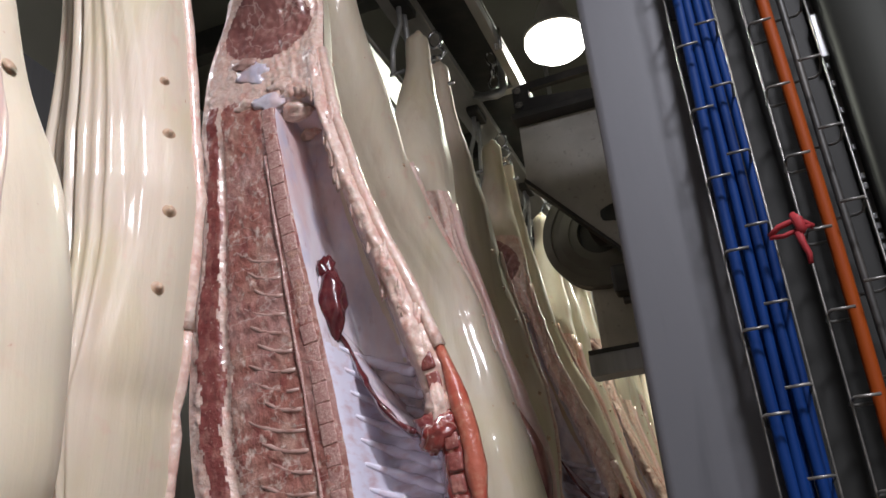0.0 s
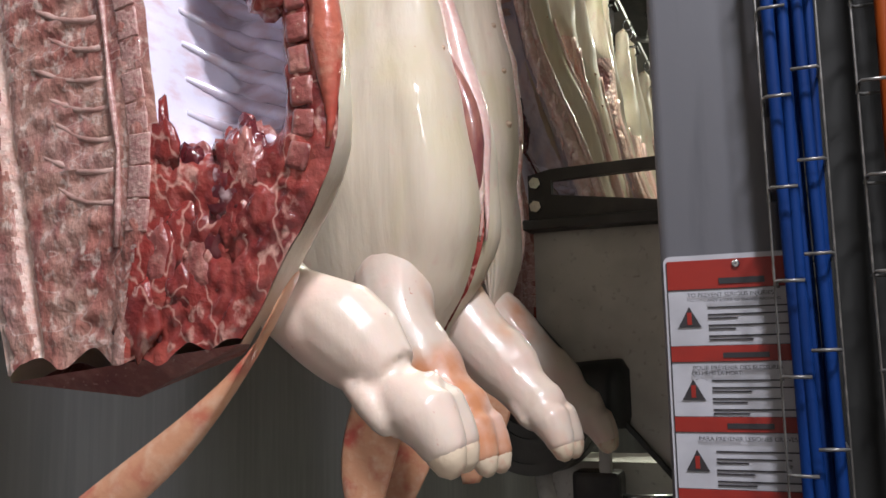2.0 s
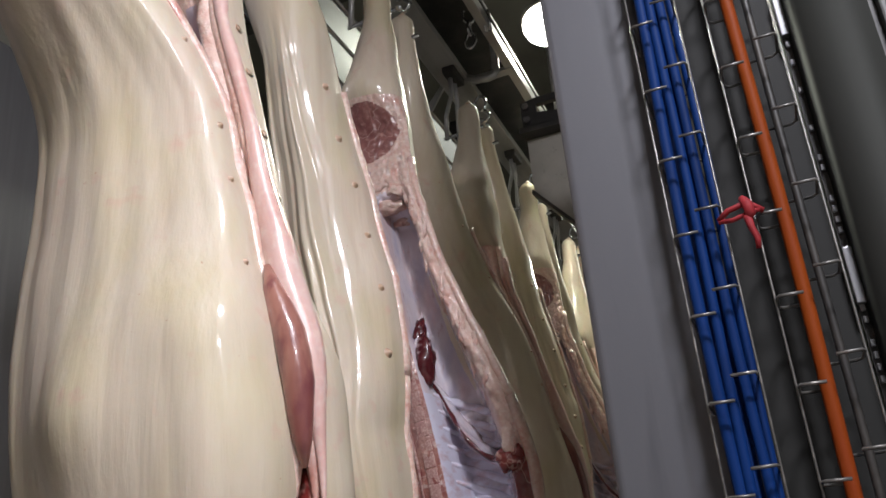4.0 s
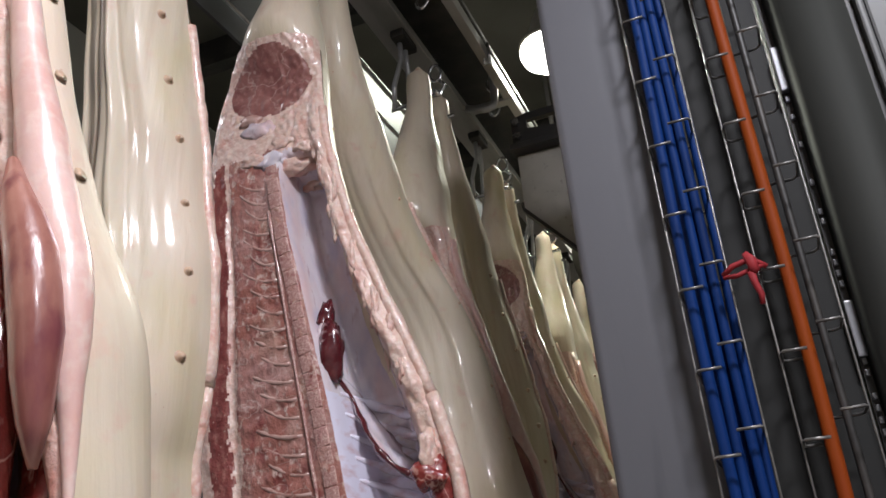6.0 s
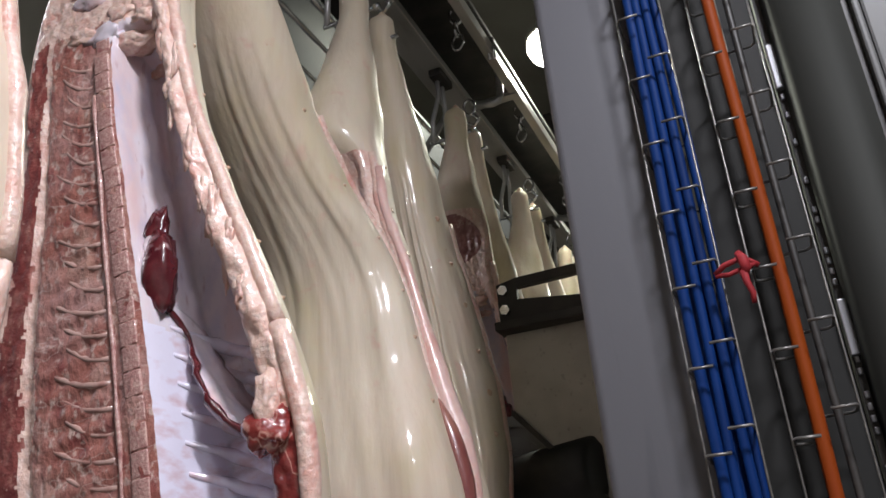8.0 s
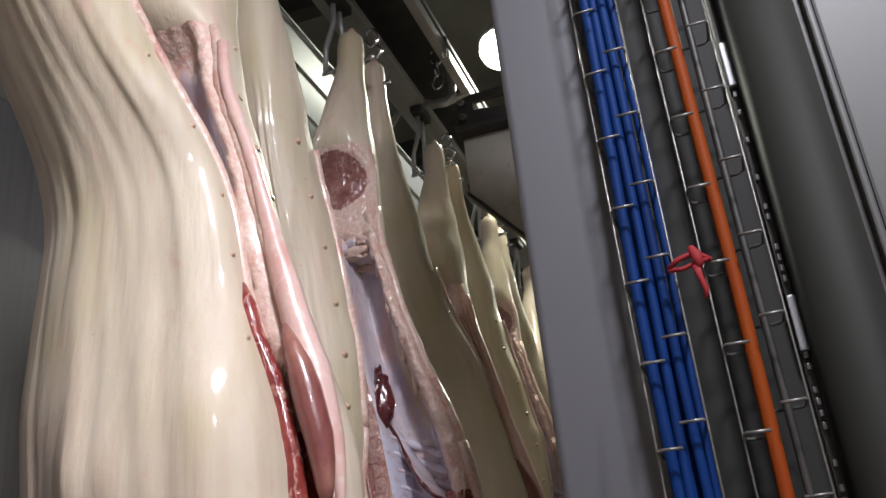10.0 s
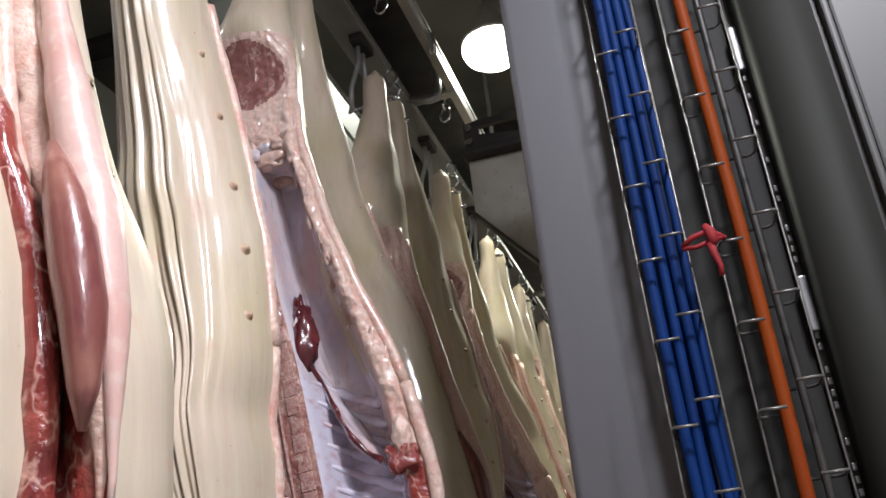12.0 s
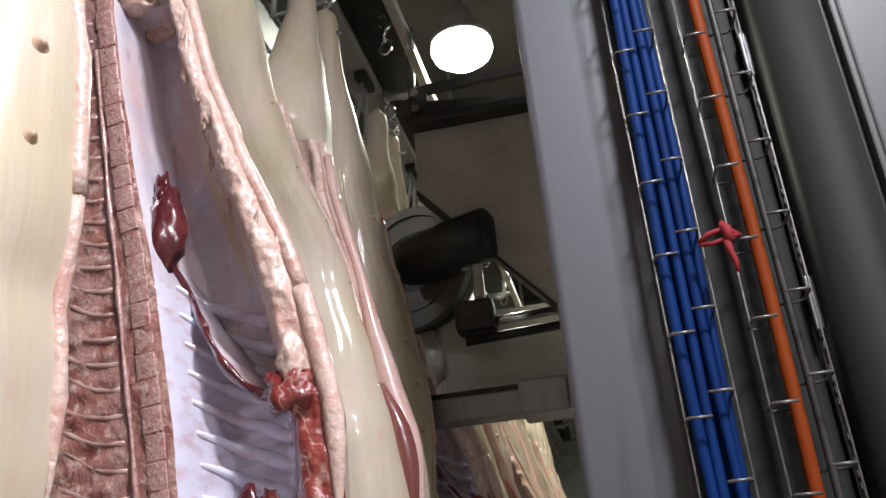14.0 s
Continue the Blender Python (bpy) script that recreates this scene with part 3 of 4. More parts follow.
def carcass_half(side, lean, seed, label, group, folds=1.0, slim=0.0, inner=False, twist=0.0, stained=False):
    """A split half, hung by its hind foot, which is at the origin. side 1: the cut face looks to -y; -1: the skin does.
    lean: how far the body hangs off the foot along y."""
    skin_mat = SKIN
    root = thing("carcass_half", label, "pork carcass", group)
    noise_off = Vector((seed * 7.3, seed * 3.1, seed * 1.7))

    def shift(s):
        return lean * (smooth_step(s, 0.16, 0.95) if lean > 0.3 else smooth_step(s, 0.02, 0.75))

    def turned(v):
        """The body turns below the legs, about the line where the two halves meet."""
        a = radians(twist) * smooth_step(-v.z, 0.15, 0.75)
        dx, dy = v.x - 0.03, v.y - lean
        return Vector((0.03 + dx * math.cos(a) - dy * math.sin(a), lean + dx * math.sin(a) + dy * math.cos(a), v.z)) if twist else v

    def ragged(x, s):
        return -(s + 0.17 * max(s - 1.45, 0) * noise.noise(Vector((x * 30, seed * 1.3, 0))) - 0.25 * max(s - 1.45, 0) * smooth_step(x, 0.16, 0.28))

    def opened(s):
        return smooth_step(s, 0.50, 0.64) if twist else smooth_step(s, 0.34, 0.50)

    def ends(s):
        d, v = smoothed(XD, s), smoothed(XV, s)
        wob = 0.006 * noise.noise(Vector((s * 9, seed * 2.2, 0)))
        return d + slim * (0.095 * smooth_step(s, 0.28, 0.56) + 0.115 * smooth_step(s, 0.9, 1.25)), v + wob - slim * SLIM(s) - (0.04 * smooth_step(s, 0.85, 1.15) if twist else 0)

    def skin_point(s, a):
        """a: 0 at the back, pi at the belly, on to 2 pi round the inside of the leg."""
        d, v = ends(s)
        th = smoothed(TH, s)
        xm, xr = (d + v) / 2, (v - d) / 2
        c, n = math.cos(a), math.sin(a)
        x = xm - xr * c
        if twist and n > 0 and c < 0:
            x += 0.034 * n * (-c) ** 0.5 * smooth_step(s, 0.55, 0.85) * (1 - smooth_step(s, 1.4, 1.55))
        if n >= 0:
            flank = 1 - 0.30 * smooth_step(x, xm, v) * smooth_step(s, 0.65, 0.9) * (1 - smooth_step(s, 1.05, 1.25))
            y = th * n ** 0.75 * flank
        else:
            y = th * n * (1 - opened(s)) * 0.92
        if s > 1.15:
            y += 0.022 * math.exp(-((s - 1.30) / 0.08) ** 2) * math.exp(-((x - 0.07) / 0.06) ** 2) * (n > 0)
        if n > 0 and s > 0.3:
            u = (x - d) / (v - d)
            q = Vector((u * (13 if slim else 9), 0, s * 0.9)) + noise_off
            amount = (1 - 0.75 * smooth_step(u, 0.5, 0.8) * slim) * (1 - 0.6 * (1 - smooth_step(u, 0.02, 0.28)) * slim) * smooth_step(s, 0.42, 0.65) * min(0.6 + 1.2 * abs(noise.noise(Vector((x * 5, s * 1.6, seed)))), 1.2)
            y += folds * amount * n ** 0.5 * (0.011 * (1.7 * math.sqrt(noise.noise(q) ** 2 + 0.004) - 0.55) + 0.003 * noise.noise(q * 2.1))
        y += 0.004 * noise.noise(Vector((x * 11, s * 8, seed + 5))) * min(s * 5, 1)
        return turned(Vector((x, side * y + shift(s), ragged(x, s))))

    # skin
    bm = bmesh.new()
    heights = [0.0, 0.004, 0.012] + [0.03 + 0.0135 * i for i in range(118)]
    outer = 84
    rows = []
    for s in heights:
        ring = [bm.verts.new(skin_point(s, math.pi * k / outer)) for k in range(outer + 1)]
        if s < (0.60 if twist else 0.425):
            ring += [bm.verts.new(skin_point(s, math.pi + math.pi * k / 24)) for k in range(1, 24)]
        rows.append(ring)
    for r0, r1 in zip(rows, rows[1:]):
        for k in range(outer):
            bm.faces.new((r0[k], r0[k + 1], r1[k + 1], r1[k]) if side < 0 else (r1[k], r1[k + 1], r0[k + 1], r0[k]))
        if len(r0) > outer + 1 and len(r1) > outer + 1:
            loop0, loop1 = r0[outer:] + [r0[0]], r1[outer:] + [r1[0]]
            for k in range(24):
                bm.faces.new((loop0[k], loop0[k + 1], loop1[k + 1], loop1[k]) if side < 0 else (loop1[k], loop1[k + 1], loop0[k + 1], loop0[k]))
    bm.faces.new(rows[0])
    part("skin", bm, skin_mat, root)

    # toes at the top of the hind foot
    for dx, dy, r in ((-0.008, 0.008, 0.012), (0.006, -0.008, 0.012)):
        part("toe", tube([(dx, dy, -0.035), (dx, dy, -0.012), (dx * 1.1, dy * 1.1, 0.004), (dx * 1.1, dy, 0.014)], [0.016, r + 0.003, r, 0.005], 10), HOOF, root)

    # cut face, split into its tissues
    across = 132 if inner else 40
    h2 = [0.40 + 0.0043 * i for i in range(281)] if inner else [(0.575 if twist else 0.40) + 0.0172 * i for i in range(61 if twist else 71)]

    def cavity(q, s):
        w = smooth_step(q, 0.575, 0.64) * (1 - smooth_step(q, 0.79, 0.90))
        end = smooth_step(s, 0.66, 0.72) * (1 - smooth_step(s, 1.36, 1.44))
        return w * end

    def face_point(q, s):
        d, v = ends(s)
        x = d + q * (v - d)
        th = smoothed(TH, s)
        y = cavity(q, s) * th * (0.78 if inner else 0.25)
        rough = 0.0045 * noise.noise(Vector((x * 40, s * 30, seed + 9))) + 0.004 * noise.noise(Vector((x * 95, s * 80, seed + 2)))
        if 0.05 < q < 0.6:
            rough *= 0.45
        if cavity(q, s) > 0.5:
            rough *= 0.3
            y += -0.0045 * math.sin((s + 0.25 * x) * 2 * math.pi / 0.036) * smooth_step(s, 1.10, 1.15) * (1 - smooth_step(s, 1.38, 1.42))
        y -= (0.015 + 0.007 * noise.noise(Vector((s * 26, seed, 1)))) * math.exp(-((q - 0.92 - 0.02 * math.sin(s * 13 + seed)) / 0.055) ** 2) * smooth_step(s, 0.52, 0.62) * (1 - smooth_step(s, 1.13, 1.22))
        y -= 0.007 * math.exp(-((q - 0.53) / 0.06) ** 2) * smooth_step(s, 0.68, 0.74)
        y += 0.0016 * math.sin((s + 0.22 * x) * 2 * math.pi / 0.0305) * smooth_step(q, 0.18, 0.26) * (1 - smooth_step(q, 0.40, 0.46)) * smooth_step(s, 0.85, 1.0) * inner
        y += 0.006 * math.exp(-((q - 0.155) / 0.02) ** 2) * smooth_step(s, 0.7, 0.8)
        edge = smooth_step(min(q, 1 - q), 0, 0.05)
        y = (y + rough) * edge - 0.002 * (1 - edge)
        y += (1 - opened(s)) * -th * 2 * math.sqrt(max(q * (1 - q), 0)) * 0.92 - 0.007 * edge
        return turned(Vector((x, side * y + shift(s), ragged(x, s))))

    def tissue(q, s):
        j = 0.03 * noise.noise(Vector((q * 9, s * 14, seed + 3)))
        flat = q
        fine = Vector((q * 60, s * 75, seed))
        q = q + j + (0.014 if q < 0.5 or q > 0.82 else 0.002) * noise.noise(fine)
        s2 = s + j * 0.8 + 0.006 * noise.noise(fine + Vector((0, 0, 7)))
        if s2 < 0.57:
            r = ((q - j * 0.6 - 0.50) / 0.40) ** 2 + ((s - 0.490) / 0.078) ** 2
            return "ham_muscle" if r < 1 else "fat_edge"
        if s2 < 0.66:
            return "pelvis" if 0.2 < q < 0.8 else "fat_edge"
        if q < 0.045 or 0.135 < q < 0.175:
            return "fat_edge"
        if s2 > 1.42 - 0.25 * max(q - 0.72, 0):
            return "neck_muscle" if q < 0.54 else "breast_cut"
        if q < 0.135:
            return "back_muscle"
        if q < 0.46:
            return "loin_muscle"
        if flat < 0.578:
            return "spine_cut"
        if q < 0.845:
            return "rib_lining" if s2 > 1.12 + 0.5 * (q - 0.59) else "belly_lining"
        if s2 > 1.25:
            return "breast_cut"
        return "belly_edge"

    mats = {"ham_muscle": HAM, "fat_edge": FAT, "pelvis": FAT, "loin_muscle": LOIN, "back_muscle": MEAT, "spine_cut": LOIN, "rib_lining": RIB,
            "belly_lining": LINING, "belly_edge": FAT, "breast_cut": BLOOD, "neck_muscle": LOIN}
    points = [[face_point(k / across, s) for k in range(across + 1)] for s in h2]
    groups = {}
    for i in range(len(h2) - 1):
        for k in range(across):
            groups.setdefault(tissue((k + 0.5) / across, (h2[i] + h2[i + 1]) / 2), []).append((i, k))
    for name, cells in sorted(groups.items()):
        bm = bmesh.new()
        seen = {}

        def vert(i, k):
            if (i, k) not in seen:
                seen[(i, k)] = bm.verts.new(points[i][k])
            return seen[(i, k)]

        for i, k in cells:
            quad = (vert(i, k), vert(i + 1, k), vert(i + 1, k + 1), vert(i, k + 1))
            bm.faces.new(quad if side > 0 else quad[::-1])
        part(name, bm, mats[name], root)
    # closing the neck
    bm = bmesh.new()
    top = [bm.verts.new(skin_point(heights[-1], math.pi * k / 40)) for k in range(41)]
    mid = bm.verts.new(turned(Vector((0.07, side * 0.03 + shift(1.6), -1.64))))
    for k in range(40):
        bm.faces.new((top[k], top[k + 1], mid))
    bm.faces.new((top[40], top[0], mid))
    part("neck_cut", bm, MEAT, root)

    rnd = random.Random(seed)
    out_dir = Vector((0, -side, 0))
    rim = [face_point(0.985, s) for s in [0.58 + 0.025 * i for i in range(35)]]
    part("belly_rim", tube(rim[:24], [0.010 + 0.004 * noise.noise(Vector((i * 0.9, seed, 0))) for i in range(24)], 8), FAT, root)
    part("breast_rim", tube(rim[23:], [(0.012 - 0.004 * slim + 0.003 * stained + 0.003 * noise.noise(Vector((i * 0.9, seed, 4)))) * (1 - 0.85 * smooth_step(i, 7, 11)) * (1 - 0.5 * stained * (1 - smooth_step(i, 0, 4))) for i in range(12)], 10), STAINED if stained else FAT, root)

    if twist and side > 0:
        lips = [face_point(0.985, s) + Vector((0.012, -0.004, 0)) for s in [0.62 + 0.03 * i for i in range(28)]]
        part("belly_flap", tube(lips, [(0.010 + 0.012 * smooth_step(i, 8, 19) + 0.003 * noise.noise(Vector((i * 0.7, seed, 8)))) * (1 - 0.9 * smooth_step(i, 18, 27)) for i in range(28)], 12), FLAP, root)
        cutp = [face_point(0.985, s) + Vector((0.004, -0.026, 0)) for s in [1.13 + 0.03 * i for i in range(9)]]
        part("brisket_muscle", tube(cutp, [0.004, 0.012, 0.017, 0.019, 0.019, 0.018, 0.015, 0.011, 0.003], 14), FLANK, root)
        strip = [face_point(0.90, s) + Vector((-0.004, -0.020, 0)) for s in [1.06 + 0.035 * i for i in range(14)]]
        part("slit_muscle", tube(strip, [0.003] + [0.013 + 0.003 * noise.noise(Vector((i * 0.8, seed, 6))) for i in range(12)] + [0.003], 12), BLOOD, root)

    def lump(name, centre, size, material, amp=0.35, fine=3):
        bm = bmesh.new()
        bmesh.ops.create_icosphere(bm, subdivisions=fine, radius=1)
        off = Vector(centre) * 30 + noise_off
        for v in bm.verts:
            k = 1 + amp * noise.noise(v.co * 1.6 + off) + 0.5 * amp * noise.noise(v.co * 4 + off)
            v.co = Vector((v.co.x * size[0] * k, v.co.y * size[1] * k, v.co.z * size[2] * k)) + Vector(centre)
        return part(name, bm, material, root)

    if inner:
        # split vertebrae down the cut face
        block = None
        s = 0.70
        while s < 1.50:
            p, below = face_point(0.535, s) + out_dir * 0.0005, face_point(0.535, s + 0.03)
            m = Matrix.Translation(p + Vector((rnd.uniform(-0.0008, 0.0008), 0, 0))) @ pose(0, 0, 0, 0, rnd.uniform(-1.5, 1.5) + math.degrees(math.atan2(p.x - below.x, p.z - below.z)), 0)
            if block is None:
                bm = box(-0.0150, -0.0002, -0.0150, 0.0085, 0.004, 0.0150, 0.0016)
                for v in bm.verts:
                    v.co += Vector((0, 0.0015, 0)) * noise.noise(v.co * 200)
                block = part("vertebra", bm, BONE, root)
                block.matrix_basis = m
            else:
                shared("vertebra", block, root, m @ Matrix.Scale(rnd.uniform(0.98, 1.01), 4))
            s += 0.031
        # pale cord beside them
        cord = [face_point(0.465, s) + out_dir * 0.002 for s in [0.78 + 0.03 * i for i in range(25)]]
        part("spinal_cord", tube(cord, [0.0028 + 0.0010 * math.sin(i * 1.7) for i in range(25)], 7), BONE, root)
        # pale seams between the bony processes, fanning into the loin
        start = 0.97 if stained else 0.73
        for i in range(int((1.50 - start) / 0.0305)):
            s = start + 0.0305 * i
            pts = []
            for k in range(6):
                u = k / 5
                q = 0.445 - (0.23 - 0.03 * (i % 3)) * u
                pts.append(face_point(q, s - 0.030 * u + 0.010 * math.sin(math.pi * u)) - out_dir * 0.0028)
            part("spinous_process", tube(pts, [(0.0040, 0.0044, 0.0042, 0.0040, 0.0036, 0.0028)[k] * (1 + 0.25 * noise.noise(Vector((k * 1.3, i * 2.1, seed)))) for k in range(6)], 6), SINEW, root)
        # ribs under the lining
        for i in range(8):
            s = 1.12 + 0.036 * i
            pts = [face_point(0.60 + 0.24 * k / 8, s + 0.045 * k / 8) - out_dir * 0.0035 for k in range(9)]
            part("rib", tube(pts, [0.003, 0.007] + [0.0095] * 6 + [0.004], 12), RIB, root)
        # diaphragm fold across the cavity
        bm = bmesh.new()
        n, grid, edge = 22, [], []
        for k in range(n + 1):
            u = k / n
            q, s = 0.595 + 0.28 * u, 1.07 + 0.20 * u + 0.035 * math.sin(math.pi * u)
            base = face_point(q, s)
            out = base + out_dir * (0.004 + 0.075 * math.sin(math.pi * u)) + Vector((0, 0, -0.022 * math.sin(math.pi * u) - 0.006))
            plane = shift(s) - side * 0.008
            out.y = max(out.y, plane) if side > 0 else min(out.y, plane)
            edge.append(out)
            grid.append([bm.verts.new(base.lerp(out, j / 6) + Vector((0, 0, 0.004 * math.sin(j * 1.4 + k * 0.8) * math.sin(math.pi * u)))) for j in range(7)])
        for r0, r1 in zip(grid, grid[1:]):
            for j in range(6):
                bm.faces.new((r0[j], r0[j + 1], r1[j + 1], r1[j]))
        fold = part("diaphragm", bm, LINING, root)
        thick = fold.modifiers.new("thick", "SOLIDIFY")
        thick.thickness = 0.006
        part("diaphragm_rim", tube(edge, [0.004 + 0.0015 * math.sin(k * 1.3) + 0.006 * (k / n) ** 4 for k in range(n + 1)], 8), ORGAN, root)
        p = face_point(0.885, 1.275)
        lump("torn_muscle", p + out_dir * 0.006, (0.026, 0.016, 0.026), BLOOD, 0.6)
        lump("torn_fat", p + out_dir * 0.010 + Vector((0.004, 0, 0.035)), (0.014, 0.012, 0.030), FAT, 0.5)
        # kidney on the loin
        p = face_point(0.605, 1.03)
        lump("kidney", p + Vector((0.008, -side * 0.012, -0.02)), (0.025, 0.022, 0.056), ORGAN, 0.35)
        lump("kidney_fat", p + Vector((0.002, -side * 0.010, 0.030)), (0.015, 0.012, 0.034), ORGAN, 0.7)
        lump("kidney_skin", p + Vector((0.0, -side * 0.020, 0.002)), (0.010, 0.008, 0.022), LINING, 0.6)
        # fat and sinew in the pelvis
        for q, s, r in ((0.42, 0.60, 0.030), (0.62, 0.64, 0.024), (0.52, 0.675, 0.030), (0.36, 0.665, 0.022), (0.70, 0.70, 0.020), (0.80, 0.66, 0.018)):
            lump("pelvic_fat", face_point(q, s) + Vector((0, side * 0.004, 0)), (r, 0.009, r * 0.7), FAT if r < 0.029 else LINING, 0.7)
        lump("pelvic_rim", face_point(0.66, 0.685) + out_dir * 0.014, (0.040, 0.016, 0.018), FAT, 0.6)
        lump("pelvic_bone", face_point(0.34, 0.572) + out_dir * 0.002, (0.024, 0.008, 0.013), SINEW, 0.4)
        for i in range(16):
            s = 0.60 + 0.034 * i
            r = rnd.uniform(0.006, 0.010)
            lump("belly_fat", face_point(rnd.uniform(0.86, 0.96), s) + Vector((0, side * 0.004, 0)), (r * 0.8, r * 0.5, r * rnd.uniform(2.0, 4.0)), FAT, 0.7)
        # red breast meat at the neck
        for i in range(26):
            q, s = rnd.uniform(0.56, 0.80), rnd.uniform(1.40, 1.575)
            r = rnd.uniform(0.010, 0.022)
            lump("neck_lump", face_point(q, s) + Vector((0, side * 0.004, 0)), (r, r * 0.30, r * rnd.uniform(1.0, 2.4)), (BLOOD, MEAT, ORGAN, BLOOD)[i % 4], 0.6)
        bone = None
        for i in range(10 if stained else 0):
            s = 1.175 + 0.029 * i
            p, ahead = face_point(0.925, s), face_point(0.925, s + 0.02)
            m = Matrix.Translation(p - out_dir * 0.0012) @ pose(0, 0, 0, 0, math.degrees(math.atan2(p.x - ahead.x, p.z - ahead.z)), 0)
            if bone is None:
                bm = box(-0.0110, -0.004, -0.0132, 0.0110, 0.004, 0.0132, 0.0038)
                bone = part("breast_bone", bm, MEAT, root)
                bone.matrix_basis = m
            else:
                shared("breast_bone", bone, root, m @ Matrix.Scale(rnd.uniform(0.92, 1.04), 4))

    # teats along the belly
    base = None
    for i in range(6):
        s = 0.60 + 0.105 * i + rnd.uniform(-0.015, 0.015)
        p = skin_point(s, math.pi * (0.86 if slim else 0.93))
        a = math.pi * (0.86 if slim else 0.93)
        away = (skin_point(s + 0.03, a) - skin_point(s - 0.03, a)).cross(skin_point(s, a + 0.12) - skin_point(s, a - 0.12)).normalized()
        away = away if away.y * side > 0 else -away
        turn = away.to_track_quat("Z", "Y").to_matrix().to_4x4()
        m = Matrix.Translation(p) @ turn
        if base is None:
            base = part("teat", tube([(0, 0, -0.003), (0, 0, -0.0006), (0, 0, 0.0012), (0, 0, 0.0034), (0, 0, 0.0058), (0, 0, 0.0074)], [0.013, 0.0095, 0.0066, 0.0050, 0.0038, 0.0014], 18), NIPPLE, root)
            base.matrix_basis = m @ Matrix.Scale(0.9 if slim else 0.55, 4)
        else:
            shared("teat", base, root, m @ Matrix.Scale(rnd.uniform(0.75, 1.0) * (1 if slim else 0.6), 4))

    # fore leg
    yo = shift(1.3) + side * 0.068
    pts = ((0.02, 0.015, -1.24), (0.055, 0.004, -1.34), (0.095, 0, -1.43), (0.14, 0, -1.505), (0.195, 0, -1.575), (0.25, 0, -1.63), (0.295, 0, -1.675), (0.325, 0, -1.705))
    hx, hz = (0.015, 0.0) if inner else (-0.01 * slim - (0.035 if twist and side < 0 else 0), -0.03 * slim)
    first = 8 if inner or slim else (6 if twist and side < 0 else 0)
    yo += side * 0.015 if inner else -side * 0.03 * slim + (0.03 * side if twist and side < 0 else 0)
    wide = (0.045, 0.074, 0.080, 0.066, 0.054, 0.047, 0.042, 0.042)
    fine, radii = [], []
    for i in range(29):
        u = i / 4
        fine.append(turned(Vector([float(np.interp(u, range(8), [p[a] for p in pts])) + (hx, yo, hz)[a] for a in range(3)]) + Vector((0, side * (0.045 * (1 - smooth_step(u, 2.0, 3.4)) if inner else (-0.13 * (1 - smooth_step(u, 0.6, 4.0)) if twist and side < 0 else -0.055 * (1 - smooth_step(u, 0.8, 3.4)))), 0))))
        r = float(np.interp(u, range(8), wide))
        radii.append(r * (1 + 0.16 * noise.noise(Vector((u * 0.9, seed, 0))) + 0.07 * math.sin(u * 3.1)))
    if twist and side < 0:
        fine = [p + Vector((0.06 * (1 - smooth_step(i / 4, 1.0, 5.5)), 0, 0)) for i, p in enumerate(fine)]
    if inner:
        fine = [p + Vector((-0.075 * (1 - smooth_step(i / 4, 2.0, 3.6)), 0, 0.22 * (p.x - 0.16))) for i, p in enumerate(fine)]
    limb = [r * 0.68 * (0.06 + 0.94 * smooth_step(i, -1, 6)) for i, r in enumerate(radii[first:-3])] if inner else [r * (0.1 + 0.9 * smooth_step(i, -2, 6)) for i, r in enumerate(radii[first:-3])]
    bm = tube(fine[first:], limb + ([0.037, 0.034, 0.022] if inner else [0.041, 0.037, 0.024]), 20)

    def along(points):
        return [turned(Vector((x + hx, yo + y, z + hz + (0.22 * (x + hx - 0.16) if inner else 0)))) for x, y, z in points]

    # trotter: knuckles, two toes and two dew claws run into the leg
    for dy in (0.017, -0.017):
        tube(along(((0.285, dy * 0.4, -1.665), (0.312, dy * 0.8, -1.692), (0.330, dy, -1.706), (0.340, dy * 1.15, -1.724), (0.347, dy * 1.2, -1.740), (0.350, dy * 1.1, -1.750))), [0.016, 0.029, 0.031, 0.025, 0.021, 0.010], 14, bm)
        tube(along(((0.255, dy * 0.9, -1.655), (0.278, dy * 1.5, -1.682), (0.294, dy * 1.8, -1.704), (0.300, dy * 1.8, -1.714))), [0.012, 0.014, 0.011, 0.005], 10, bm)
    tube(along(((0.195, 0.0, -1.560), (0.235, 0.004, -1.598), (0.262, 0.004, -1.628), (0.290, 0.0, -1.66))), [0.030, 0.046, 0.044, 0.030], 14, bm)
    leg = part("fore_leg", bm, LEGSKIN, root)
    blend = leg.modifiers.new("blend", "REMESH")
    blend.mode, blend.voxel_size, blend.use_smooth_shade = "VOXEL", 0.0042, True
    soften = leg.modifiers.new("soften", "SMOOTH")
    soften.factor, soften.iterations = 0.5, 3
    for dy in (0.017, -0.017):
        part("hoof", tube(along(((0.343, dy * 1.2, -1.730), (0.348, dy * 1.2, -1.744), (0.352, dy * 1.15, -1.757), (0.354, dy * 1.1, -1.763))), [0.0195, 0.0185, 0.013, 0.005], 14), HOOF, root)
    # strip of cheek hanging from the neck
    bm = bmesh.new()
    n, prev = 20, None
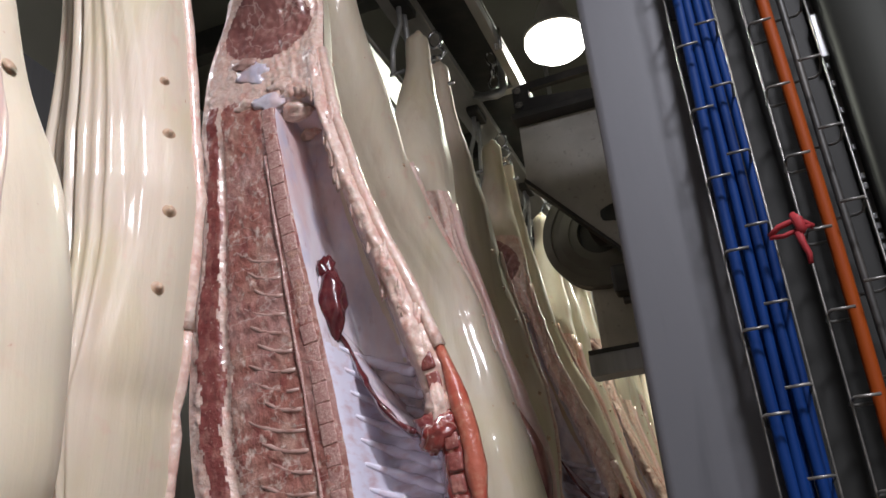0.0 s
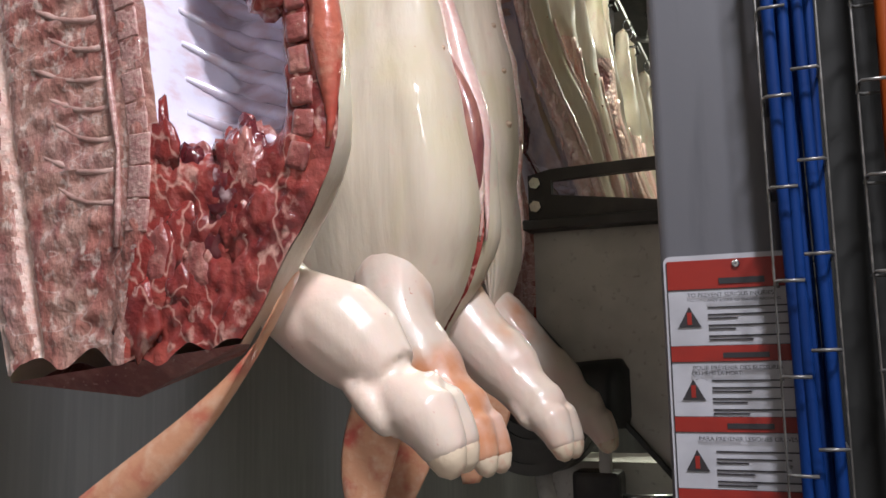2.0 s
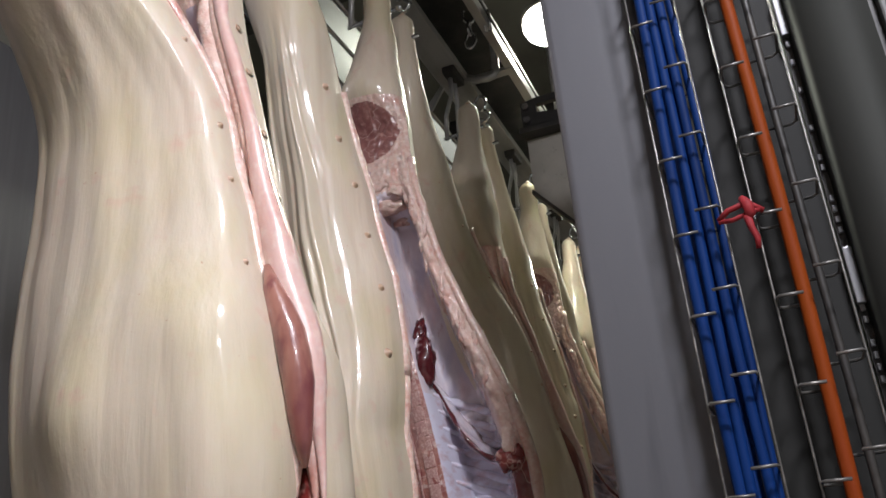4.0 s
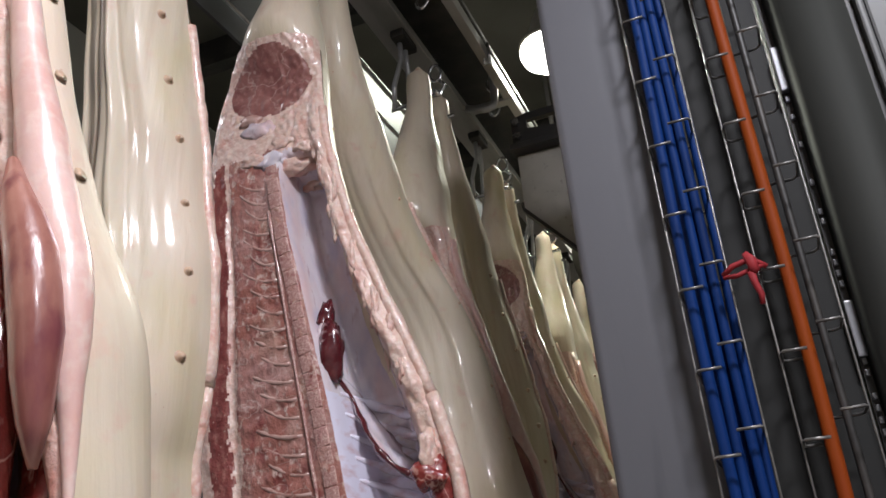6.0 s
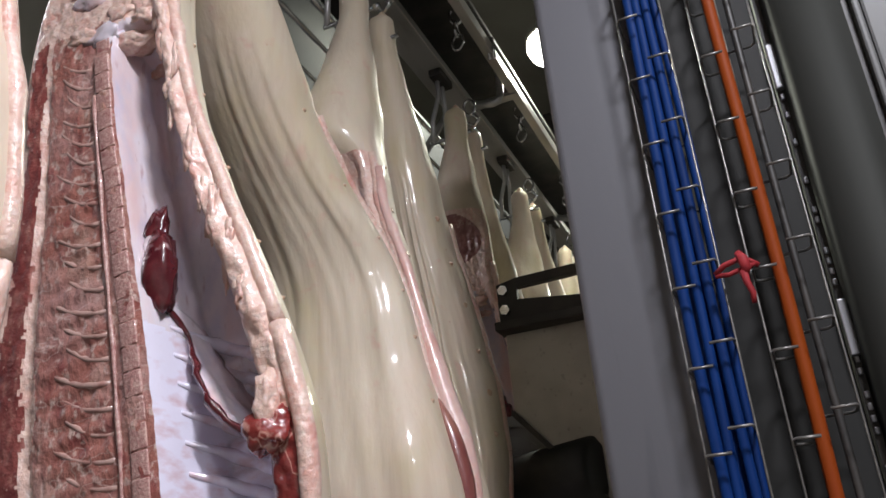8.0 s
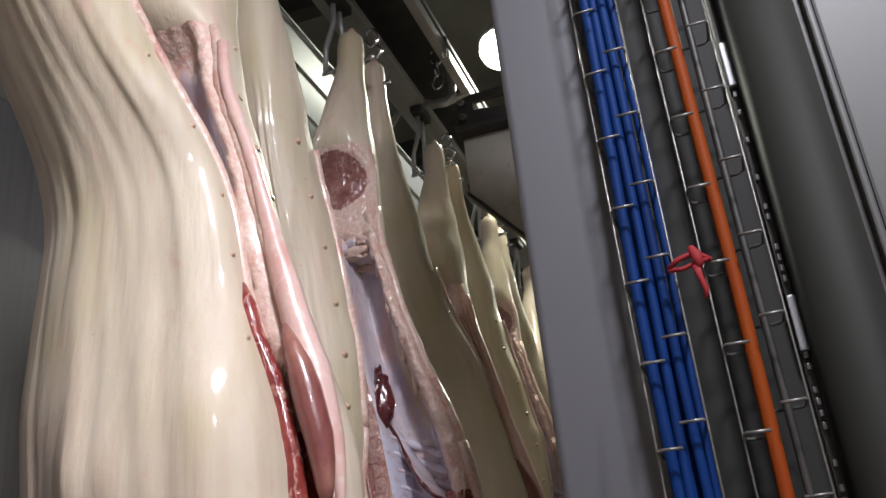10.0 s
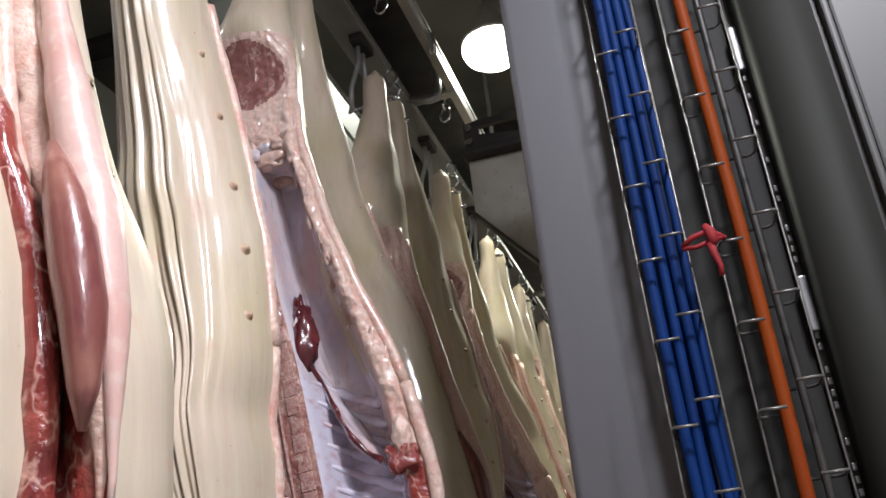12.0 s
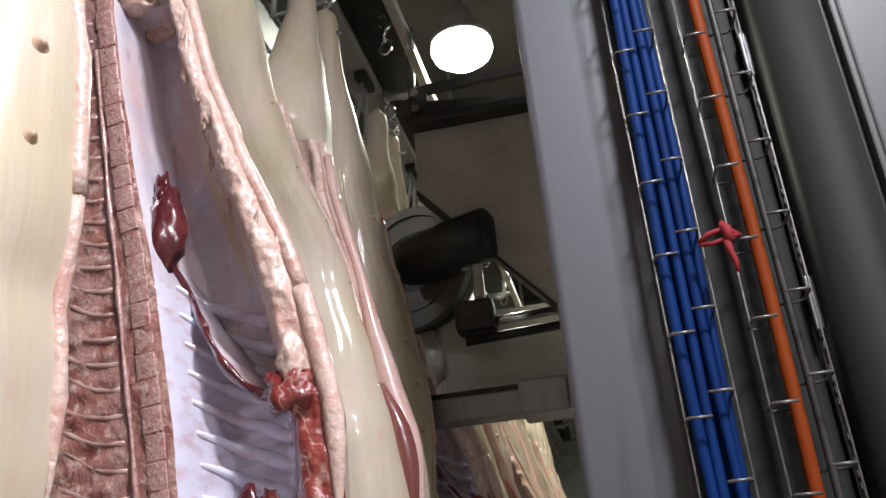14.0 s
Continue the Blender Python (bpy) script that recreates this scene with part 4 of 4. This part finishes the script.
    for i in range(n + 1):
        u = i / n
        if inner:
            c = Vector((0.235 - 0.27 * u + 0.02 * math.sin(u * 5), shift(1.55) + side * (0.012 - 0.01 * u), -1.555 - 0.24 * u - 0.02 * math.sin(u * 3)))
        else:
            c = Vector((0.10 - 0.03 * u + 0.015 * math.sin(u * 4 + seed), shift(1.55) + side * 0.05, -1.56 - 0.30 * u))
        w = 0.018 + 0.034 * math.sin(math.pi * min(u * 0.95 + 0.05, 1)) ** 0.8
        d = Vector((0.55, 0, 0.83)) if inner else Vector((1, 0, 0.1))
        ring = [bm.verts.new(c + d * w * math.cos(a) + Vector((0, 0.009 * math.sin(a), 0))) for a in [2 * math.pi * k / 14 for k in range(14)]]
        if prev:
            for k in range(14):
                bm.faces.new((prev[k], prev[(k + 1) % 14], ring[(k + 1) % 14], ring[k]))
        prev = ring
    bm.faces.new(prev)
    part("cheek_strip", bm, CHEEK, root)
    return root


STAINED = mat("stained_fat", (0.44, 0.12, 0.075), 0.3, coat=0.6, sss=0.05, vary=[(24, (1, 1, 0.5), (0.42, 0.06, 0.04), 0.9, 0.46, 0.64), (70, ONE, (0.58, 0.30, 0.20), 0.6, 0.52, 0.7)], bump=[(60, ONE, 0.7, 0.005)])
FLANK = mat("flank_muscle", (0.21, 0.068, 0.058), 0.3, coat=0.5, vary=[(16, (1, 1, 0.6), (0.40, 0.19, 0.14), 0.8, 0.48, 0.68), (60, (1, 1, 0.4), (0.15, 0.035, 0.045), 0.7, 0.52, 0.68)], bump=[(40, (1, 1, 0.5), 0.4, 0.005)])
FLAP = mat("belly_flap_fat", (0.68, 0.46, 0.41), 0.34, coat=0.4, sss=0.1, vary=[(22, (1, 1, 0.4), (0.62, 0.33, 0.28), 0.8, 0.48, 0.7), (70, ONE, (0.74, 0.60, 0.52), 0.6, 0.5, 0.7)], bump=[(40, (1, 1, 0.5), 0.4, 0.005)])
CHEEK = mat("cheek_skin", (0.60, 0.30, 0.17), 0.32, coat=0.5, vary=[(20, ONE, (0.45, 0.07, 0.05), 0.9, 0.5, 0.68), (60, ONE, (0.66, 0.42, 0.28), 0.7, 0.5, 0.7)], bump=[(60, ONE, 0.4, 0.003)])

SPEED, PITCH = 0.213, 0.69
ROW_X, FOOT_Z = -0.68, 2.985
moving = []  # (thing, x, y at the start, z, turn)


labels = {
    "open_near": "wrinkled cream skinned split pork half with a row of teats",
    "open_far": "split pork half turned cut face out, ribs and kidney showing",
    "closed_near": "smooth cream skinned pork half with its belly slit closed",
    "closed_far": "pork half hung against its partner, pink belly rim showing",
}
# how far a half swings (degrees about y) at given seconds
SWING = {(-1, 0): ((0, 6.0), (1, 1.5), (3, 0.0), (14, 0.0)), (1, 0): ((0, 0), (4.6, 0.0), (5.5, 4.0), (6.0, 5.4), (6.5, -0.4), (6.8, -3.8), (7.0, -3.8), (7.2, -3.0), (7.5, -1.2), (8.3, 0.0), (14, 0.0)), (0, 1): ((0, 0), (3.2, 0.0), (5.3, -2.2), (14, -2.2)), (2, 1): ((0, 0), (8.5, 0.0), (10.0, -2.0), (14, -2.0)), (3, 1): ((0, 0), (9.0, 0.0), (10.2, 2.0), (10.6, 1.6), (11.0, 0.0), (11.5, -1.5), (12.2, 0.0), (14, 0.0)),
         (-1, 1): ((0, 0), (1.2, 0.0), (2.0, -1.0), (2.5, -3.3), (3.0, -2.8), (4.0, 0.0), (14, 0.0)),
         (3, 0): ((0, 0), (9.0, 0.0), (10.2, 2.0), (10.6, 1.6), (11.1, 0.0), (11.5, -2.8), (12.0, -0.8), (12.5, 3.6), (13.0, 0.5), (13.5, -1.3), (14, 0.0))}
kinds = {}


def half_of(j, k):
    name = (("open_near", "open_far") if j % 2 else ("closed_near", "closed_far"))[k]
    key = (name, j if j < 4 else 0)
    if key not in kinds:
        seed = 11 * (j + 3) + 5 * k
        side, lean = {"open_near": (-1, 0.15), "open_far": (1, -0.10), "closed_near": (-1, 0.37), "closed_far": (1, -0.135)}[name]
        kinds[key] = carcass_half(side, lean, seed, labels[name], "split carcass halves", 1.5 if name == "open_near" else (1.1 if name == "closed_near" and j >= 2 else 0.5), 1.0 if name == "open_near" else 0.0, name == "open_far", 0 if j % 2 else -8, j == -1 and k == 1)
        return kinds[key]
    return copy_thing(kinds[key], Matrix())


for j in range(-2, 13):
    for k in (0, 1):
        rnd = random.Random(j * 10 + k)
        far = j > 3
        moving.append((half_of(j, k), ROW_X + (rnd.uniform(-0.012, 0.012) if far else 0), 1.235 + PITCH * j + 0.53 * k, FOOT_Z, rnd.uniform(-4, 4) if far else (4 if j % 2 and k else 0), SWING.get((j, k))))


# ---- hooks that carry two neighbouring legs each ----
def leg_hook():
    t = thing("gambrel_hook", "steel rod hook with a chain that carries two hind legs", "hook", "gambrel hooks")
    part("rod", tube([(-0.10, 0.02, -0.085), (0.052, 0.02, -0.075)], 0.006, 10), CHROME, t)
    part("rod_cap", tube([(0.045, 0.02, -0.0755), (0.06, 0.02, -0.0745)], 0.0085, 10), CHROME, t)
    part("hanger", tube([(-0.09, 0.02, -0.085), (-0.085, 0.02, 0.0), (-0.06, 0.03, 0.09), (-0.06, 0.03, 0.16)], 0.008, 10), RAIL, t)
    part("eye", tube([(0.02 * math.cos(a) - 0.0, 0.16, 0.10 + 0.03 * math.sin(a)) for a in [2 * math.pi * k / 14 for k in range(15)]], 0.005, 8, caps=False), CHROME, t)
    part("shackle", tube([(0.012, 0.16, 0.07), (0.03, 0.16, 0.045), (0.012, 0.16, 0.025), (-0.01, 0.16, 0.04)], 0.006, 8), CHROME, t)
    part("second_rod", tube([(-0.10, 0.15, -0.085), (0.05, 0.15, -0.075)], 0.006, 10), CHROME, t)
    part("second_hanger", tube([(-0.09, 0.15, -0.085), (-0.085, 0.14, 0.0), (-0.06, 0.08, 0.09), (-0.06, 0.07, 0.16)], 0.008, 10), RAIL, t)
    part("trolley", box(-0.075, -0.01, 0.15, -0.03, 0.10, 0.20, 0.006), DARK, t, smooth=False)
    return t


proto = leg_hook()
for k in range(-1, 14):
    y = 1.075 + PITCH * k
    ob = proto if k == -1 else copy_thing(proto, pose(ROW_X, y, FOOT_Z))
    moving.append((ob, ROW_X, y, FOOT_Z, 0, None))

# ---- the splitting saw that rides along with the line ----
saw = thing("splitting_saw", "stained steel carcass saw on a carriage, arm raised beside the line", "machine")
part("carriage_plate", prism([(0.0, 0.0, 0.0), (0.0, 0.0, -0.185), (0.36, 0.0, -0.60), (0.50, 0.0, -0.60), (0.50, 0.0, 0.0)], (0, 1, 0), 0.012, 0.002), GUARD, saw, smooth=False)
part("plate_lip", prism([(0.0, -0.02, -0.185), (0.36, -0.02, -0.60), (0.36, -0.02, -0.612), (-0.004, -0.02, -0.197)], (0, 1, 0), 0.05), DARK, saw, smooth=False)
part("top_beam", box(-0.01, -0.05, 0.0, 0.55, 0.02, 0.022, 0.004), DARK, saw, smooth=False)
part("gusset", prism([(0.0, -0.03, 0.022), (0.0, -0.03, 0.12), (0.05, -0.03, 0.13), (0.05, -0.03, 0.075), (0.45, -0.03, 0.022)], (0, 1, 0), 0.02), DARK, saw, smooth=False)
part("top_bar", prism([(0.05, -0.03, 0.105), (0.5, -0.03, 0.115), (0.5, -0.03, 0.14), (0.05, -0.03, 0.13)], (0, 1, 0), 0.02), DARK, saw, smooth=False)
for z in (0.05, 0.10):
    part("bolt", disc((0.018, -0.045, z), (0, 1, 0), 0.013, 0.015, 6), CHROME, saw, smooth=False)
slide = new("feed_slide")
slide.parent = saw
part("lower_body", box(0.02, 0.14, -0.78, 0.50, 0.30, -0.55, 0.02), GUARD, slide, smooth=False)
part("slide_beam", box(0.0, 0.02, -0.86, 0.42, 0.10, -0.80, 0.006), STEEL, slide, smooth=False)
# thin dark strip stands for the shadow line above the slide beam
part("slide_shadow_rail", box(0.0, 0.03, -0.80, 0.48, 0.09, -0.785, 0.002), DARK, slide, smooth=False)
part("slide_block", box(0.24, -0.01, -0.87, 0.36, 0.12, -0.785, 0.008), STEEL, slide, smooth=False)
for dz in (-0.62, -0.66):
    part("cylinder_rod", tube([(0.12, 0.04, dz), (0.40, 0.04, dz + 0.01)], 0.012, 12), CHROME if dz > -0.65 else DARK, slide)
part("cylinder_head", box(0.10, 0.01, -0.64, 0.20, 0.08, -0.56, 0.01), DARK, slide, smooth=False)
part("lever", box(0.16, 0.0, -0.56, 0.185, 0.02, -0.42, 0.004), GUARD, slide, smooth=False)
part("signal_lamp", disc((0.40, 0.0, -0.92), (0, -1, 0), 0.014, 0.01, 16), GLOW, slide)
arm = new("saw_arm")
arm.parent = saw
for k, (r0, r1, d) in enumerate(((0.150, 0.175, 0.00), (0.125, 0.150, 0.006), (0.095, 0.125, 0.003), (0.070, 0.095, 0.008))):
    part("guard_ring", disc((0, d, 0), (0, 1, 0), r1, 0.03, 48, r0), DRUM, arm, smooth=False)
part("guard_back", disc((0, 0.035, 0), (0, 1, 0), 0.174, 0.03, 48), DARK, arm, smooth=False)
part("motor", tube([(-0.01, -0.015, 0), (0.0, -0.02, 0), (0.04, -0.03, 0), (0.26, -0.035, 0.01), (0.27, -0.035, 0.01)], [0.03, 0.060, 0.070, 0.070, 0.05], 28), DRIVE, arm)
part("arm_hook", prism([(-0.02, 0.05, -0.17), (0.02, 0.05, -0.17), (0.05, 0.05, -0.26), (0.045, 0.05, -0.31), (0.015, 0.05, -0.315), (0.0, 0.05, -0.28)], (0, 1, 0), 0.02, 0.004), WHITEP, arm)


# ---- motion ----
CYCLE = 2 * PITCH / SPEED


def saw_place(t):
    """Where the saw's carriage is: it rides with the line, dives through a carcass and returns."""
    f = (t + 1.98) % CYCLE - 1.98
    y = float(np.interp(f, (-1.98, 2.4, CYCLE - 1.98), (2.12 + 1.98 * SPEED, 2.12 - 2.4 * SPEED, 2.12 + 1.98 * SPEED)))
    z = float(np.interp(f, (-1.98, 0.80, 1.05, 1.5, 2.0, 2.5, 3.0, 3.5, CYCLE - 1.98), (2.825, 2.825, 2.68, 2.13, 1.64, 1.96, 2.40, 2.81, 2.825)))
    swing = float(np.interp(f, (-1.98, -0.75, 0.0, 0.4, 2.6, 3.2, CYCLE - 1.98), (0, 0, 0.55, 1, 1, 0, 0)))
    return y, z, swing


def motions():
    for ob, x, y, z, turn, swing in moving:
        walk(ob, [(t, pose(x, y - SPEED * t, z, 0, a, turn)) for t, a in swing or ((0.0, 0), (14.0, 0))])
    for ob, y in chains:
        walk(ob, [(0.0, pose(-0.63, y, 3.245)), (14.0, pose(-0.63, y - SPEED * 14.0, 3.245))])
    body, swung, fed = [], [], []
    for i in range(57):
        t = i * 0.25
        y, z, s = saw_place(t)
        body.append((t, pose(-0.50, y, z)))
        fed.append((t, pose(0.26 - 0.30 * s, 0.0, 0.06)))
        swung.append((t, pose(float(np.interp(s, (0, 0.56, 1), (0.34, 0.17, -0.06))), 0.10, -0.35, 0, 0, 12 - 30 * s)))
    walk(saw, body)
    walk(arm, swung)
    walk(slide, fed)


motions()
